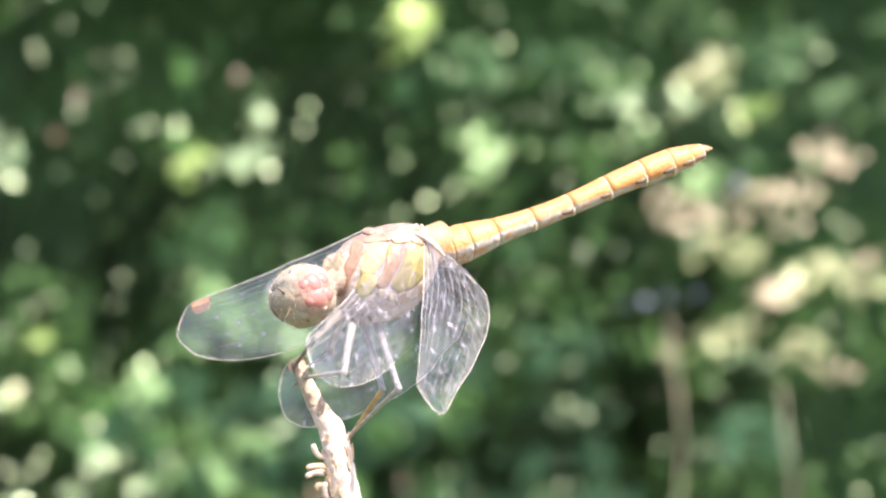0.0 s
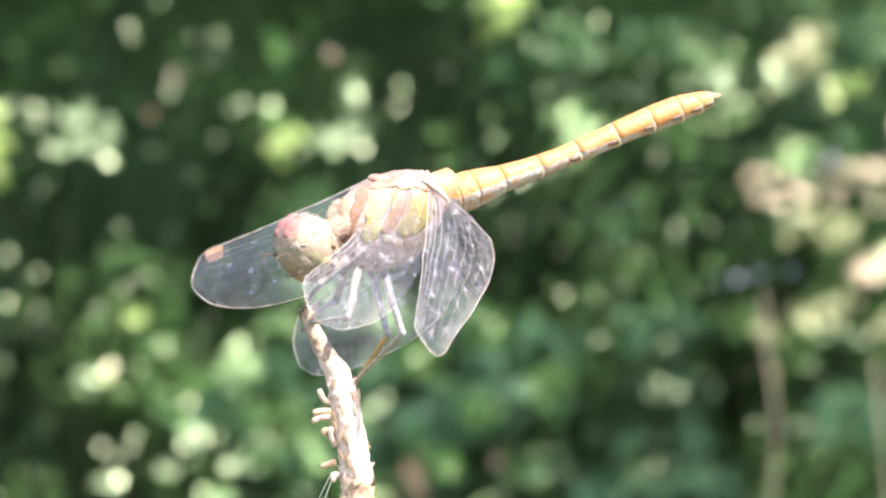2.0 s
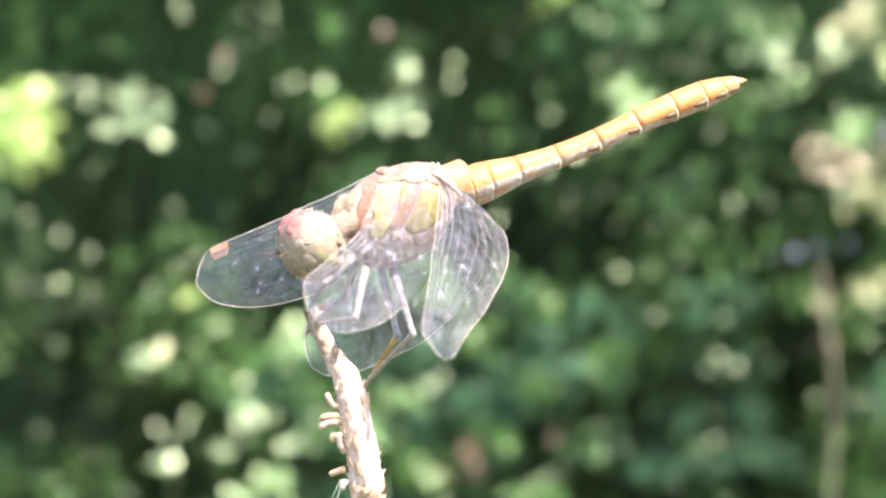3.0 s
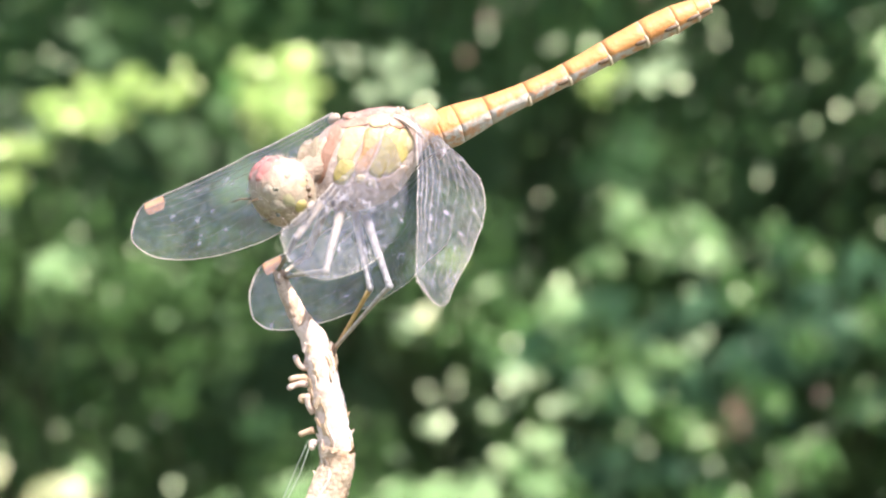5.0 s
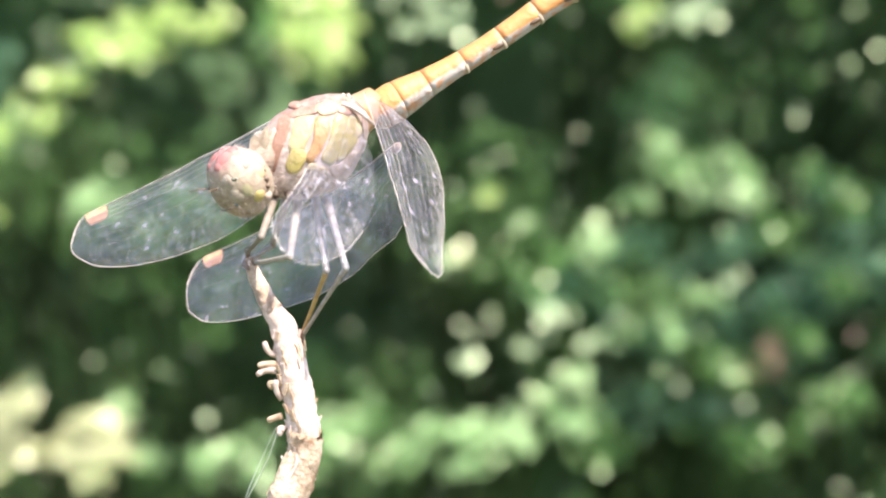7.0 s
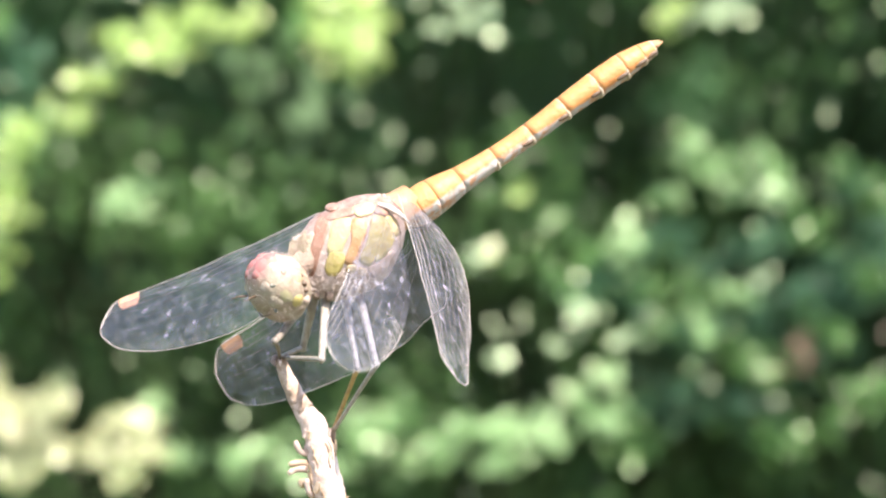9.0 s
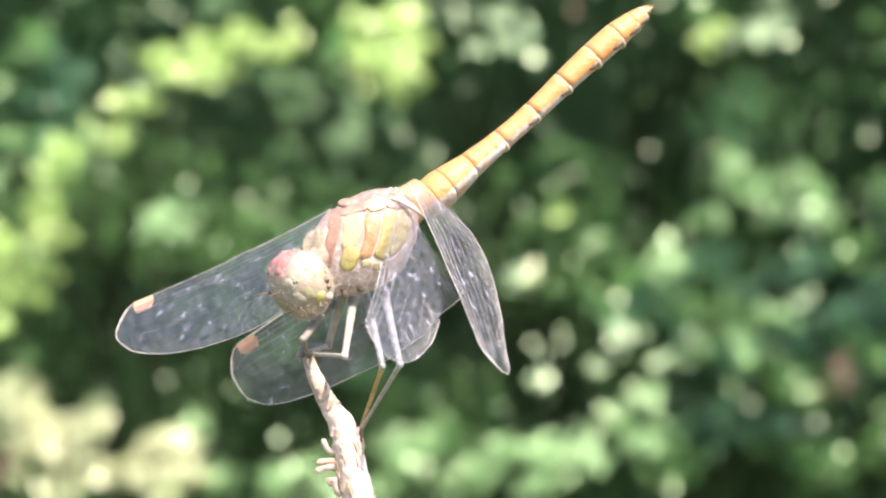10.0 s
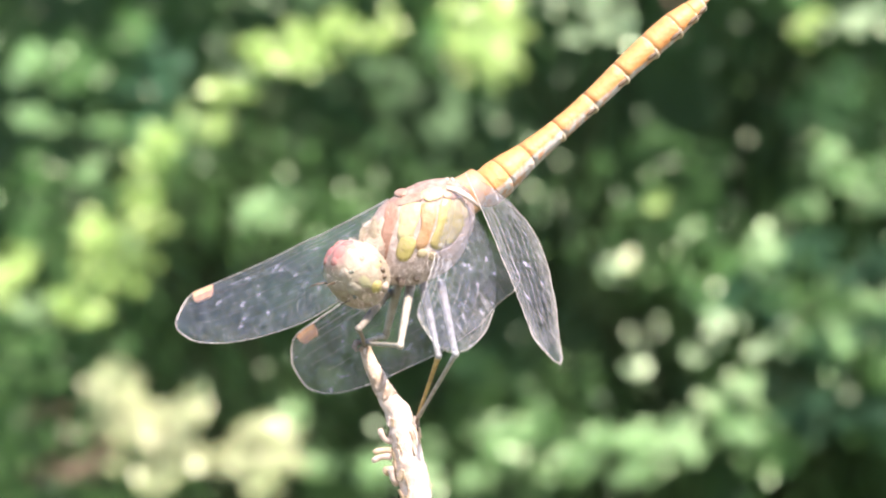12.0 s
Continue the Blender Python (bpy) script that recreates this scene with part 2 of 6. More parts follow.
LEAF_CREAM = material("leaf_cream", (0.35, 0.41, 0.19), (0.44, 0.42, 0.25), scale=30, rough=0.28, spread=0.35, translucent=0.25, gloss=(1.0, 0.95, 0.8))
LEAF_BLOOM = material("dry_blossom", (0.56, 0.41, 0.31), (0.50, 0.45, 0.31), scale=20, rough=0.28, spread=0.4, translucent=0.2, gloss=(1.0, 0.92, 0.75))
PETAL_BLUE = material("petal_blue", (0.13, 0.17, 0.25), (0.19, 0.235, 0.31), scale=30, rough=0.4, spread=0.2, translucent=0.2)
LEAF_EMBER = material("leaf_ember", (0.27, 0.15, 0.10), (0.26, 0.18, 0.135), scale=30, rough=0.3, spread=0.25, translucent=0.2)
WOOD = material("branch_wood", (0.016, 0.028, 0.012), (0.026, 0.036, 0.016), scale=40, rough=0.9, bump=0.5, spec=0.1)
STALK = material("dead_stalk", (0.26, 0.25, 0.175), (0.34, 0.29, 0.21), scale=40, rough=0.9, bump=0.4)
SOIL = material("ground_litter", (0.075, 0.058, 0.032), (0.055, 0.085, 0.028), scale=1.7, rough=0.95, bump=0.6, bump_scale=60)
SHADE = material("hedge_shade_sheet", (0.066, 0.126, 0.060), (0.090, 0.152, 0.076), scale=9, rough=0.95, bump=0.6, bump_scale=40)


# ---- makers ----
def finish(bm, name, mats, parent=None, label="", smooth=True):
    me = bpy.data.meshes.new(name)
    bm.to_mesh(me)
    bm.free()
    for m in mats if isinstance(mats, (list, tuple)) else [mats]:
        me.materials.append(m)
    if smooth:
        for p in me.polygons:
            p.use_smooth = True
    ob = new(name, me)
    if parent is not None:
        ob.parent = parent
    if label:
        tagged(ob, label)
    return ob


def part(name, bm, mat, parent, label="", smooth=True):
    return finish(bm, name, mat, parent, label, smooth)


def raw(name, verts, faces, mats, parent=None, label="", smooth=False):
    me = bpy.data.meshes.new(name)
    me.from_pydata(verts, [], faces)
    for m in mats if isinstance(mats, (list, tuple)) else [mats]:
        me.materials.append(m)
    if smooth:
        me.polygons.foreach_set("use_smooth", [True] * len(me.polygons))
    ob = new(name, me)
    if parent is not None:
        ob.parent = parent
    if label:
        tagged(ob, label)
    return ob


def tube(bm, points, radii, sides=10, squash=1.0, rough=0.0, rnd=None, mat=0):
    """A closed round bar along a line of points, with a radius at each."""
    points = [Vector(p) for p in points]
    rings, side = [], None
    for i, p in enumerate(points):
        way = (points[min(i + 1, len(points) - 1)] - points[max(i - 1, 0)]).normalized()
        if side is None:
            side = way.cross(Vector((0.13, 1, 0.07))).normalized()
        side = (side - way * side.dot(way)).normalized()
        up = way.cross(side)
        ring = []
        for k in range(sides):
            a = 2 * math.pi * k / sides
            r = radii[i] * (1 + (rnd.uniform(-rough, rough) if rnd else 0))
            ring.append(bm.verts.new(p + side * math.cos(a) * r + up * math.sin(a) * r * squash))
        rings.append(ring)
    for a, b in zip(rings, rings[1:]):
        for k in range(sides):
            bm.faces.new((a[k], a[(k + 1) % sides], b[(k + 1) % sides], b[k])).material_index = mat
    bm.faces.new(rings[0][::-1]).material_index = mat
    bm.faces.new(rings[-1]).material_index = mat
    return rings


def ball(bm, centre, radii, turn=None, u=20, v=14, power=1.0):
    """A rounded body: an ellipsoid, blunter for power under 1."""
    m = bmesh.ops.create_uvsphere(bm, u_segments=u, v_segments=v, radius=1.0)
    for w in m["verts"]:
        c = Vector([math.copysign(abs(x) ** power, x) * r for x, r in zip(w.co, radii)])
        w.co = Vector(centre) + (turn @ c if turn else c)
    return m["verts"]


# ---- the insect ----
FORE = [(0.0, 0.031), (0.03, 0.069), (0.1, 0.148), (0.2, 0.207), (0.35, 0.251), (0.5, 0.270), (0.65, 0.258), (0.78, 0.233), (0.88, 0.199), (0.94, 0.168), (0.98, 0.13), (1.0, 0.105)]
NEAR_FORE = [(0.0, 0.035), (0.03, 0.07), (0.1, 0.145), (0.2, 0.195), (0.35, 0.225), (0.5, 0.235), (0.65, 0.228), (0.78, 0.205), (0.88, 0.178), (0.94, 0.150), (0.98, 0.118), (1.0, 0.085)]
HIND = [(0.0, 0.270), (0.06, 0.295), (0.16, 0.298), (0.30, 0.320), (0.45, 0.319), (0.60, 0.302), (0.75, 0.280), (0.87, 0.252), (0.95, 0.218), (1.0, 0.168)]
NEAR_HIND = [(0.0, 0.115), (0.03, 0.250), (0.08, 0.264), (0.16, 0.272), (0.30, 0.261), (0.45, 0.232), (0.60, 0.202), (0.75, 0.162), (0.87, 0.134), (0.95, 0.117), (1.0, 0.090)]


def chord(shape, s):
    """The wing's breadth at s along it: a smooth curve through the shape's points that never overshoots them."""
    xs, ys = [a for a, b in shape], [b for a, b in shape]
    k = max(0, min(len(xs) - 2, int(np.searchsorted(xs, s)) - 1))
    rise = [(ys[n + 1] - ys[n]) / (xs[n + 1] - xs[n]) for n in range(len(xs) - 1)]

    def slope(n):
        if n in (0, len(xs) - 1):
            return rise[min(n, len(rise) - 1)]
        return 0.0 if rise[n - 1] * rise[n] <= 0 else 2 / (1 / rise[n - 1] + 1 / rise[n])
    h = xs[k + 1] - xs[k]
    u = (s - xs[k]) / h
    return (1 + 2 * u) * (1 - u) ** 2 * ys[k] + u * (1 - u) ** 2 * h * slope(k) + u * u * (3 - 2 * u) * ys[k + 1] + u * u * (u - 1) * h * slope(k + 1)


def front(s):
    """The leading edge: nearly straight, a slight dip at the middle joint, drawn back at the tip."""
    return 0.006 * math.sin(math.pi * s) - 0.004 * math.exp(-((s - 0.5) / 0.05) ** 2) + 0.072 * max(0.0, (s - 0.91) / 0.09) ** 2.5


def wing(name, length, shape, parent, label, rnd, spot=True, bare=0.0, bend=0.0, cut=0.0):
    """One net-veined wing in its own plane: the root at the origin, the tip along x, the hind margin towards y."""
    def at(s, f, lift=0.0):
        c = chord(shape, s)
        y = front(s) + f * max(c - front(s), 0.004) + 0.0030 * f ** 8 * abs(math.sin(math.pi * s * 30)) * (1 - s)
        camber = 0.018 * math.sin(math.pi * min(f, 1)) * (1 - 0.5 * s)
        pleat = 0.0011 * (1 - 0.6 * s) * math.sin(math.pi * min(f, 1)) * (math.sin(f * 31) + 0.6 * math.sin(f * 57 + 1))
        return Vector((s * length, y * length, (camber * c / 0.25 + pleat - bend * s * s) * length + lift))
    ss = [k / 100 for k in range(int(cut * 100), 94)] + [0.94, 0.95, 0.96, 0.967, 0.974, 0.98, 0.985, 0.99, 0.994, 0.997, 1.0]
    fs = [0, .03, .06, .09, .13, .17, .22, .27, .33, .39, .46, .53, .6, .67, .74, .81, .88, .94, 1.0]
    verts = [at(s, f) for s in ss for f in fs]
    n = len(fs)
    faces = [(i * n + j, i * n + j + 1, (i + 1) * n + j + 1, (i + 1) * n + j) for i in range(len(ss) - 1) for j in range(n - 1)]
    film = raw(name, verts, faces, FILM, parent, label, smooth=True)

    def ribbon(vs, fsx, pts, width, taper=0.6):
        pts = [p for p in pts]
        base = len(vs)
        for i, p in enumerate(pts):
            way = (pts[min(i + 1, len(pts) - 1)] - pts[max(i - 1, 0)]).normalized()
            side = Vector((-way.y, way.x, 0)) * width * 0.5 * (1 - (1 - taper) * i / (len(pts) - 1))
            up = Vector((0, 0, width * 0.45))
            vs += [p + side, p + up, p - side, p - up]
        for i in range(len(pts) - 1):
            a, b = base + 4 * i, base + 4 * i + 4
            for k in range(4):
                fsx.append((a + k, a + (k + 1) % 4, b + (k + 1) % 4, b + k))
    vs, fx = [], []
    bare = max(bare, cut)
    grid = np.linspace(bare, 1.0, 40)
    ribbon(vs, fx, [at(s, 0.0) for s in grid], 0.00020 if spot else 0.00006, 0.7)
    raw("costa", vs, fx, COSTA, film, "pale brown leading-edge vein")
    vs, fx = [], []
    ribbon(vs, fx, [at(s, 1.0) for s in np.linspace(max(0.01, bare), 1.0, 160)] + [at(1.0, f) for f in (0.8, 0.6, 0.4, 0.2, 0.0)], 0.00008 if spot else 0.00005, 0.9)
    raw("margin", vs, fx, COSTA, film, "pale rim of the wing")
    vs, fx = [], []
    lines = [0.06, 0.12, 0.2, 0.3, 0.42, 0.55, 0.68, 0.82]
    ends = [0.99, 0.985, 0.975, 0.96, 0.94, 0.9, 0.84, 0.74]

    def course(k, s):
        f = lines[k] * (0.55 + 0.45 * min(1.0, s / 0.25))
        bend = 0.0 if k < 3 else 0.16 * (k - 2) / 5 * max(0.0, (s - 0.45 * ends[k]) / (0.55 * ends[k])) ** 2
        return min(f + bend, 0.97)
    for k in range(len(lines)):
        ribbon(vs, fx, [at(s, course(k, s)) for s in np.linspace(max(0.02, bare), ends[k], 26)], 0.00005 if k < 3 else 0.000028, 0.7)
    for k in range(len(lines)):
        s = max(0.05, bare) + rnd.random() * 0.02
        while s < ends[k]:
            f0 = course(k, s)
            above = 0.0 if k == 0 else course(k - 1, s)
            slant = s + rnd.uniform(-0.02, 0.02)
            if rnd.random() < 0.75:
                ribbon(vs, fx, [at(s, f0), at(min(slant, 0.995), above)], 0.000014, 1.0)
            s += rnd.uniform(0.014, 0.036)
    s = max(0.03, bare)
    while s < 0.95:
        f0 = min(0.9, course(len(lines) - 1, min(s, ends[-1])) if s < ends[-1] else rnd.uniform(0.72, 0.82)) - rnd.uniform(0.0, 0.22)
        mid = f0 + (1 - f0) * rnd.uniform(0.45, 0.55)
        reach = rnd.uniform(0.012, 0.03)
        ribbon(vs, fx, [at(s - 0.012, f0), at(s, mid), at(s + reach, 1.0)], 0.000018 if spot else 0.000030, 1.0)
        if rnd.random() < 0.7:
            ribbon(vs, fx, [at(s, mid), at(max(0.0, s - reach * 0.5), min(mid + 0.16, 0.98))], 0.000020, 1.0)
        if rnd.random() < 0.6:
            ribbon(vs, fx, [at(s + reach * 0.4, 0.5 * mid + 0.5), at(s + reach * 0.4 + 0.022, 0.5 * mid + 0.47)], 0.000020, 1.0)
        s += rnd.uniform(0.014, 0.024)
    raw("vein_net", vs, fx, VEIN, film, "fine brown net of veins")
    vs, fx = [], []
    cells = np.linspace(0.855, 0.93, 8)
    top = [at(s, 0.0, 0.00006) + Vector((0, -0.00002, 0)) for s in cells]
    low = [at(s, 0.0, 0.00006) + Vector((0, 0.00115 * min(1.0, 0.55 + 9 * min(s - 0.855, 0.93 - s) / 0.1), 0)) for s in cells]
    vs = top + low + [p - Vector((0, 0, 0.00012)) for p in top + low]
    m = len(cells)
    for i in range(m - 1):
        fx += [(i, i + 1, m + i + 1, m + i), (2 * m + i + 1, 2 * m + i, 3 * m + i, 3 * m + i + 1), (i + 1, i, 2 * m + i, 2 * m + i + 1), (m + i, m + i + 1, 3 * m + i + 1, 3 * m + i)]
    if spot:
        raw("wing_spot", vs, fx, STIGMA, film, "orange-brown cell near the wing tip")
    if not spot:
        return film
    bm = bmesh.new()
    ball(bm, at(cut, 0.0) + Vector((0.0, 0.0005, 0.0)), (0.0007, 0.00045, 0.0003), u=12, v=8)
    part("wing_joint", bm, PALE, film, "pale horny wing root")
    return film


def build_abdomen(parent, length, rnd):
    """Ten telescoping segments along x, the back towards z, narrowest at the fourth and clubbed before the tip."""
    # how far the middle line lies above the straight one, in millimetres
    LINE = [(0.0, -0.42), (0.1, -0.45), (0.2, -0.46), (0.35, -0.45), (0.5, -0.28), (0.65, 0.06), (0.75, 0.20), (0.87, 0.28), (1.0, 0.26)]
    ends = [0.0, 0.035, 0.10, 0.20, 0.335, 0.475, 0.615, 0.745, 0.85, 0.925, 0.97]
    def girth(s):
        return float(np.interp(s, [0, .03, .08, .14, .2, .3, .42, .55, .68, .78, .86, .93, .97, 1], [1.3, 1.62, 1.7, 1.5, 1.22, 1.0, .93, .98, 1.08, 1.17, 1.16, .92, .68, .4])) * 0.00106
    def sag(s):
        return chord(LINE, max(0.0, min(1.0, s))) * 0.001
    whole = None
    for i in range(10):
        bm = bmesh.new()
        a, b = ends[i], ends[i + 1]
        pts, rad = [], []
        for k in range(7):
            s = a + (b - a) * k / 6
            lip = 1.002 if k == 6 else (0.9995 if k == 0 else 1.0)
            pts.append((s * length, 0, sag(s)))
            rad.append(girth(s) * lip)
        rings = tube(bm, pts, rad, sides=20)
        for ring in rings:
            c = sum((v.co for v in ring), Vector()) / len(ring)
            for v in ring:
                d = v.co - c
                if d.z < 0:
                    v.co.z = c.z + d.z * 0.92
                    v.co.y = c.y + d.y * (1 - 0.25 * min(1, -d.z / 0.001))
        if whole is None:
            whole = finish(bm, "abdomen", BELLY, parent, "slender orange abdomen with grey underside")
        else:
            part("segment", bm, BELLY, whole)
        if i > 2:
            bm = bmesh.new()
            tube(bm, [((b - 0.008) * length, 0, sag(b - 0.008)), ((b - 0.002) * length, 0, sag(b - 0.002)), ((b + 0.003) * length, 0, sag(b + 0.003))], [girth(b) * 0.985, girth(b) * 1.004, girth(b) * 0.98], sides=20)
            part("segment_ring", bm, RING, whole, "pale ring at a joint")
            for side in (-1, 1) if i > 3 else ():
                bm = bmesh.new()
                s = b - 0.022
                g = girth(s)
                ball(bm, (s * length, side * g * 0.93, sag(s) - g * 0.2), (0.0006 if i < 7 else 0.0007, 0.00014, 0.00021), u=10, v=6)
                part("dark_mark", bm, SPOT, whole, "small dark mark on the flank")
    for side in (-1, 1):
        bm = bmesh.new()
        tube(bm, [(length * 0.965, side * 0.0003, sag(.97) + 0.0001), (length * 0.985, side * 0.00042, sag(1) + 0.0002), (length * 1.008, side * 0.0003, sag(1) + 0.00012)], [0.0003, 0.00024, 0.00006], sides=8)
        part("clasper", bm, ORANGE, whole, "orange-brown pointed tail clasper")
    return whole


def build_head(parent):
    """The head in its own space: face towards -y, crown towards z; the eyes are two low domes that meet on the crown."""
    R = (0.00250, 0.00250, 0.00295)
    bm = bmesh.new()
    ball(bm, (0, 0, 0), R, u=28, v=20)
    head = finish(bm, "head", FACE, parent, "rounded head with red-topped compound eyes and pale yellow face")

    def dome(name, way, half, swell, mat, label, parent=head):
        """A cap of the head round one direction, swollen at its middle and sunk at its rim."""
        way = Vector(way).normalized()
        a = way.orthogonal().normalized()
        b = way.cross(a)
        bm, rings = bmesh.new(), []
        for i in range(1, 10):
            q = i / 9
            ring = []
            for k in range(24):
                t = 2 * math.pi * k / 24
                w = half * q * (1 + 0.08 * math.sin(3 * t + half * 20))
                d = way * math.cos(w) + (a * math.cos(t) + b * math.sin(t)) * math.sin(w)
                g = 1.0 + swell * (1 - q * q) - (0.03 if i == 9 else 0)
                ring.append(bm.verts.new((d.x * R[0] * g, d.y * R[1] * g, d.z * R[2] * g)))
            rings.append(ring)
        tip = bm.verts.new((way.x * R[0] * (1 + swell), way.y * R[1] * (1 + swell), way.z * R[2] * (1 + swell)))
        for k in range(24):
            bm.faces.new((tip, rings[0][k], rings[0][(k + 1) % 24]))
            for p, q in zip(rings, rings[1:]):
                bm.faces.new((p[k], q[k], q[(k + 1) % 24], p[(k + 1) % 24]))
        return part(name, bm, mat, parent, label)
    for side in (-1, 1):
        eye = dome("compound_eye", (side * 0.66, -0.12, 0.58), radians(64), 0.09, EYE, "mottled eye, red above and cream below")
        dome("eye_patch", (side * 0.39, -0.16, 0.91), radians(27), 0.098, EYE_RED, "glossy red upper part of the eye", eye)
        dome("eye_patch", (side * 0.315, 0.29, 0.905), radians(16.1), 0.098, EYE_RED, "glossy red upper part of the eye", eye)
        dome("eye_patch", (side * 0.325, -0.436, 0.836), radians(14.9), 0.098, EYE_RED, "glossy red upper part of the eye", eye)
        # White cap stands in for the sun's highlight on the eye.
        dome("eye_patch", (side * 0.63, 0.034, 0.779), radians(9.77), 0.098, HAIR, "painted white highlight on the eye", eye)
        dome("eye_patch", (side * 0.614, 0.45, 0.657), radians(20.7), 0.098, EYE_CREAM, "straw-coloured hind rim of the eye", eye)
        dome("eye_patch", (side * 0.664, -0.567, 0.49), radians(19.5), 0.098, EYE_CREAM, "pale cream lower part of the eye", eye)
        dome("eye_patch", (side * 0.772, -0.459, 0.445), radians(6), 0.108, SLIT, "small dark slit before the eye", eye)
        dome("eye_patch", (side * 0.81, -0.39, 0.40), radians(4.5), 0.108, SLIT, "small dark slit before the eye", eye)
        dome("eye_patch", (side * 0.865, 0.09, 0.503), radians(13.8), 0.098, PINK, "pinkish rim of the eye", eye)
        dome("cheek", (side * 0.943, -0.326, 0.109), radians(24.1), 0.068, EYE_LOW, "olive-yellow cheek")
        dome("cheek", (side * 0.917, -0.154, -0.375), radians(13.8), 0.068, YELLOW, "bright yellow lower edge of the cheek")
        dome("cheek", (side * 0.981, -0.005, 0.22), radians(11.5), 0.068, ORANGE, "orange spot behind the cheek")
        dome("cheek", (side * 0.70, -0.66, 0.05), radians(17.2), 0.068, EYE_CREAM, "cream fold beside the face")
        dome("cheek", (side * 0.52, -0.826, -0.235), radians(4), 0.085, SLIT, "small dark mark under the face")
        dome("temple", (side * 0.62, 0.66, 0.42), radians(23), 0.085, EYE_CREAM, "straw-coloured knob behind the eye")
        dome("temple", (side * 0.90, 0.38, 0.16), radians(16.1), 0.085, CREAM, "cream knob behind the eye")
        # Raised dark caps paint the shade of small hollows behind the eye.
        dome("temple", (side * 0.90, 0.41, -0.18), radians(6), 0.09, SPOT, "small dark spot painted as a hollow behind the eye")
        dome("temple", (side * 0.889, 0.30, -0.35), radians(5), 0.09, SPOT, "small dark spot painted as a hollow behind the eye")
        dome("temple", (side * 0.86, 0.50, 0.05), radians(5), 0.09, SPOT, "small dark spot painted as a hollow behind the eye")
        dome("temple", (side * 0.76, 0.14, -0.63), radians(10.3), 0.085, PALE, "pale fold under the cheek")
    dome("forehead", (0, -1, 0.15), radians(36), 0.09, FACE, "bulging peach-yellow forehead")
    dome("upper_lip", (0, -0.9, -0.55), radians(34), 0.08, PALE, "pale rounded upper lip")
    dome("lower_lip", (0, -0.5, -0.9), radians(40), 0.06, FACE, "")
    bm = bmesh.new()
    tube(bm, [(-0.0010, -0.0025, -0.0007), (0, -0.00288, -0.0007), (0.0010, -0.0025, -0.0007)], [0.00005, 0.00007, 0.00005], sides=6)
    part("face_seam", bm, SPOT, head, "thin dark seam across the face")
    verts, faces = [], []
    rng = random.Random(9)
    for i in range(900):
        way = Vector((rng.gauss(0, 0.6), rng.gauss(-0.8, 0.4) if i % 2 else rng.gauss(0.7, 0.35), rng.gauss(-0.4, 0.6) if i % 2 else rng.gauss(0.1, 0.6))).normalized()
        p = Vector((way.x * R[0], way.y * R[1], way.z * R[2])) * 1.03
        q = p + (way + Vector((rng.uniform(-0.5, 0.5), 0, rng.uniform(-0.6, 0.2)))) * rng.uniform(0.0002, 0.00045)
        d = way.orthogonal().normalized() * 0.000012
        n0 = len(verts)
        verts += [p - d, p + d, p + way.cross(d), q]
        faces += [(n0, n0 + 1, n0 + 3), (n0 + 1, n0 + 2, n0 + 3), (n0 + 2, n0, n0 + 3)]
    tagged(raw("face_bristles", verts, faces, HAIR, head, "short pale bristles round the head"), kind="stuff")
    for side in (-1, 1):
        bm = bmesh.new()
        tube(bm, [(side * 0.0006, -0.0023, 0.0012), (side * 0.0011, -0.0030, 0.0017), (side * 0.0014, -0.0036, 0.0019)], [0.0001, 0.00006, 0.00003], sides=6)
        part("feeler", bm, SPOT, head, "short dark bristle feeler")
    return head


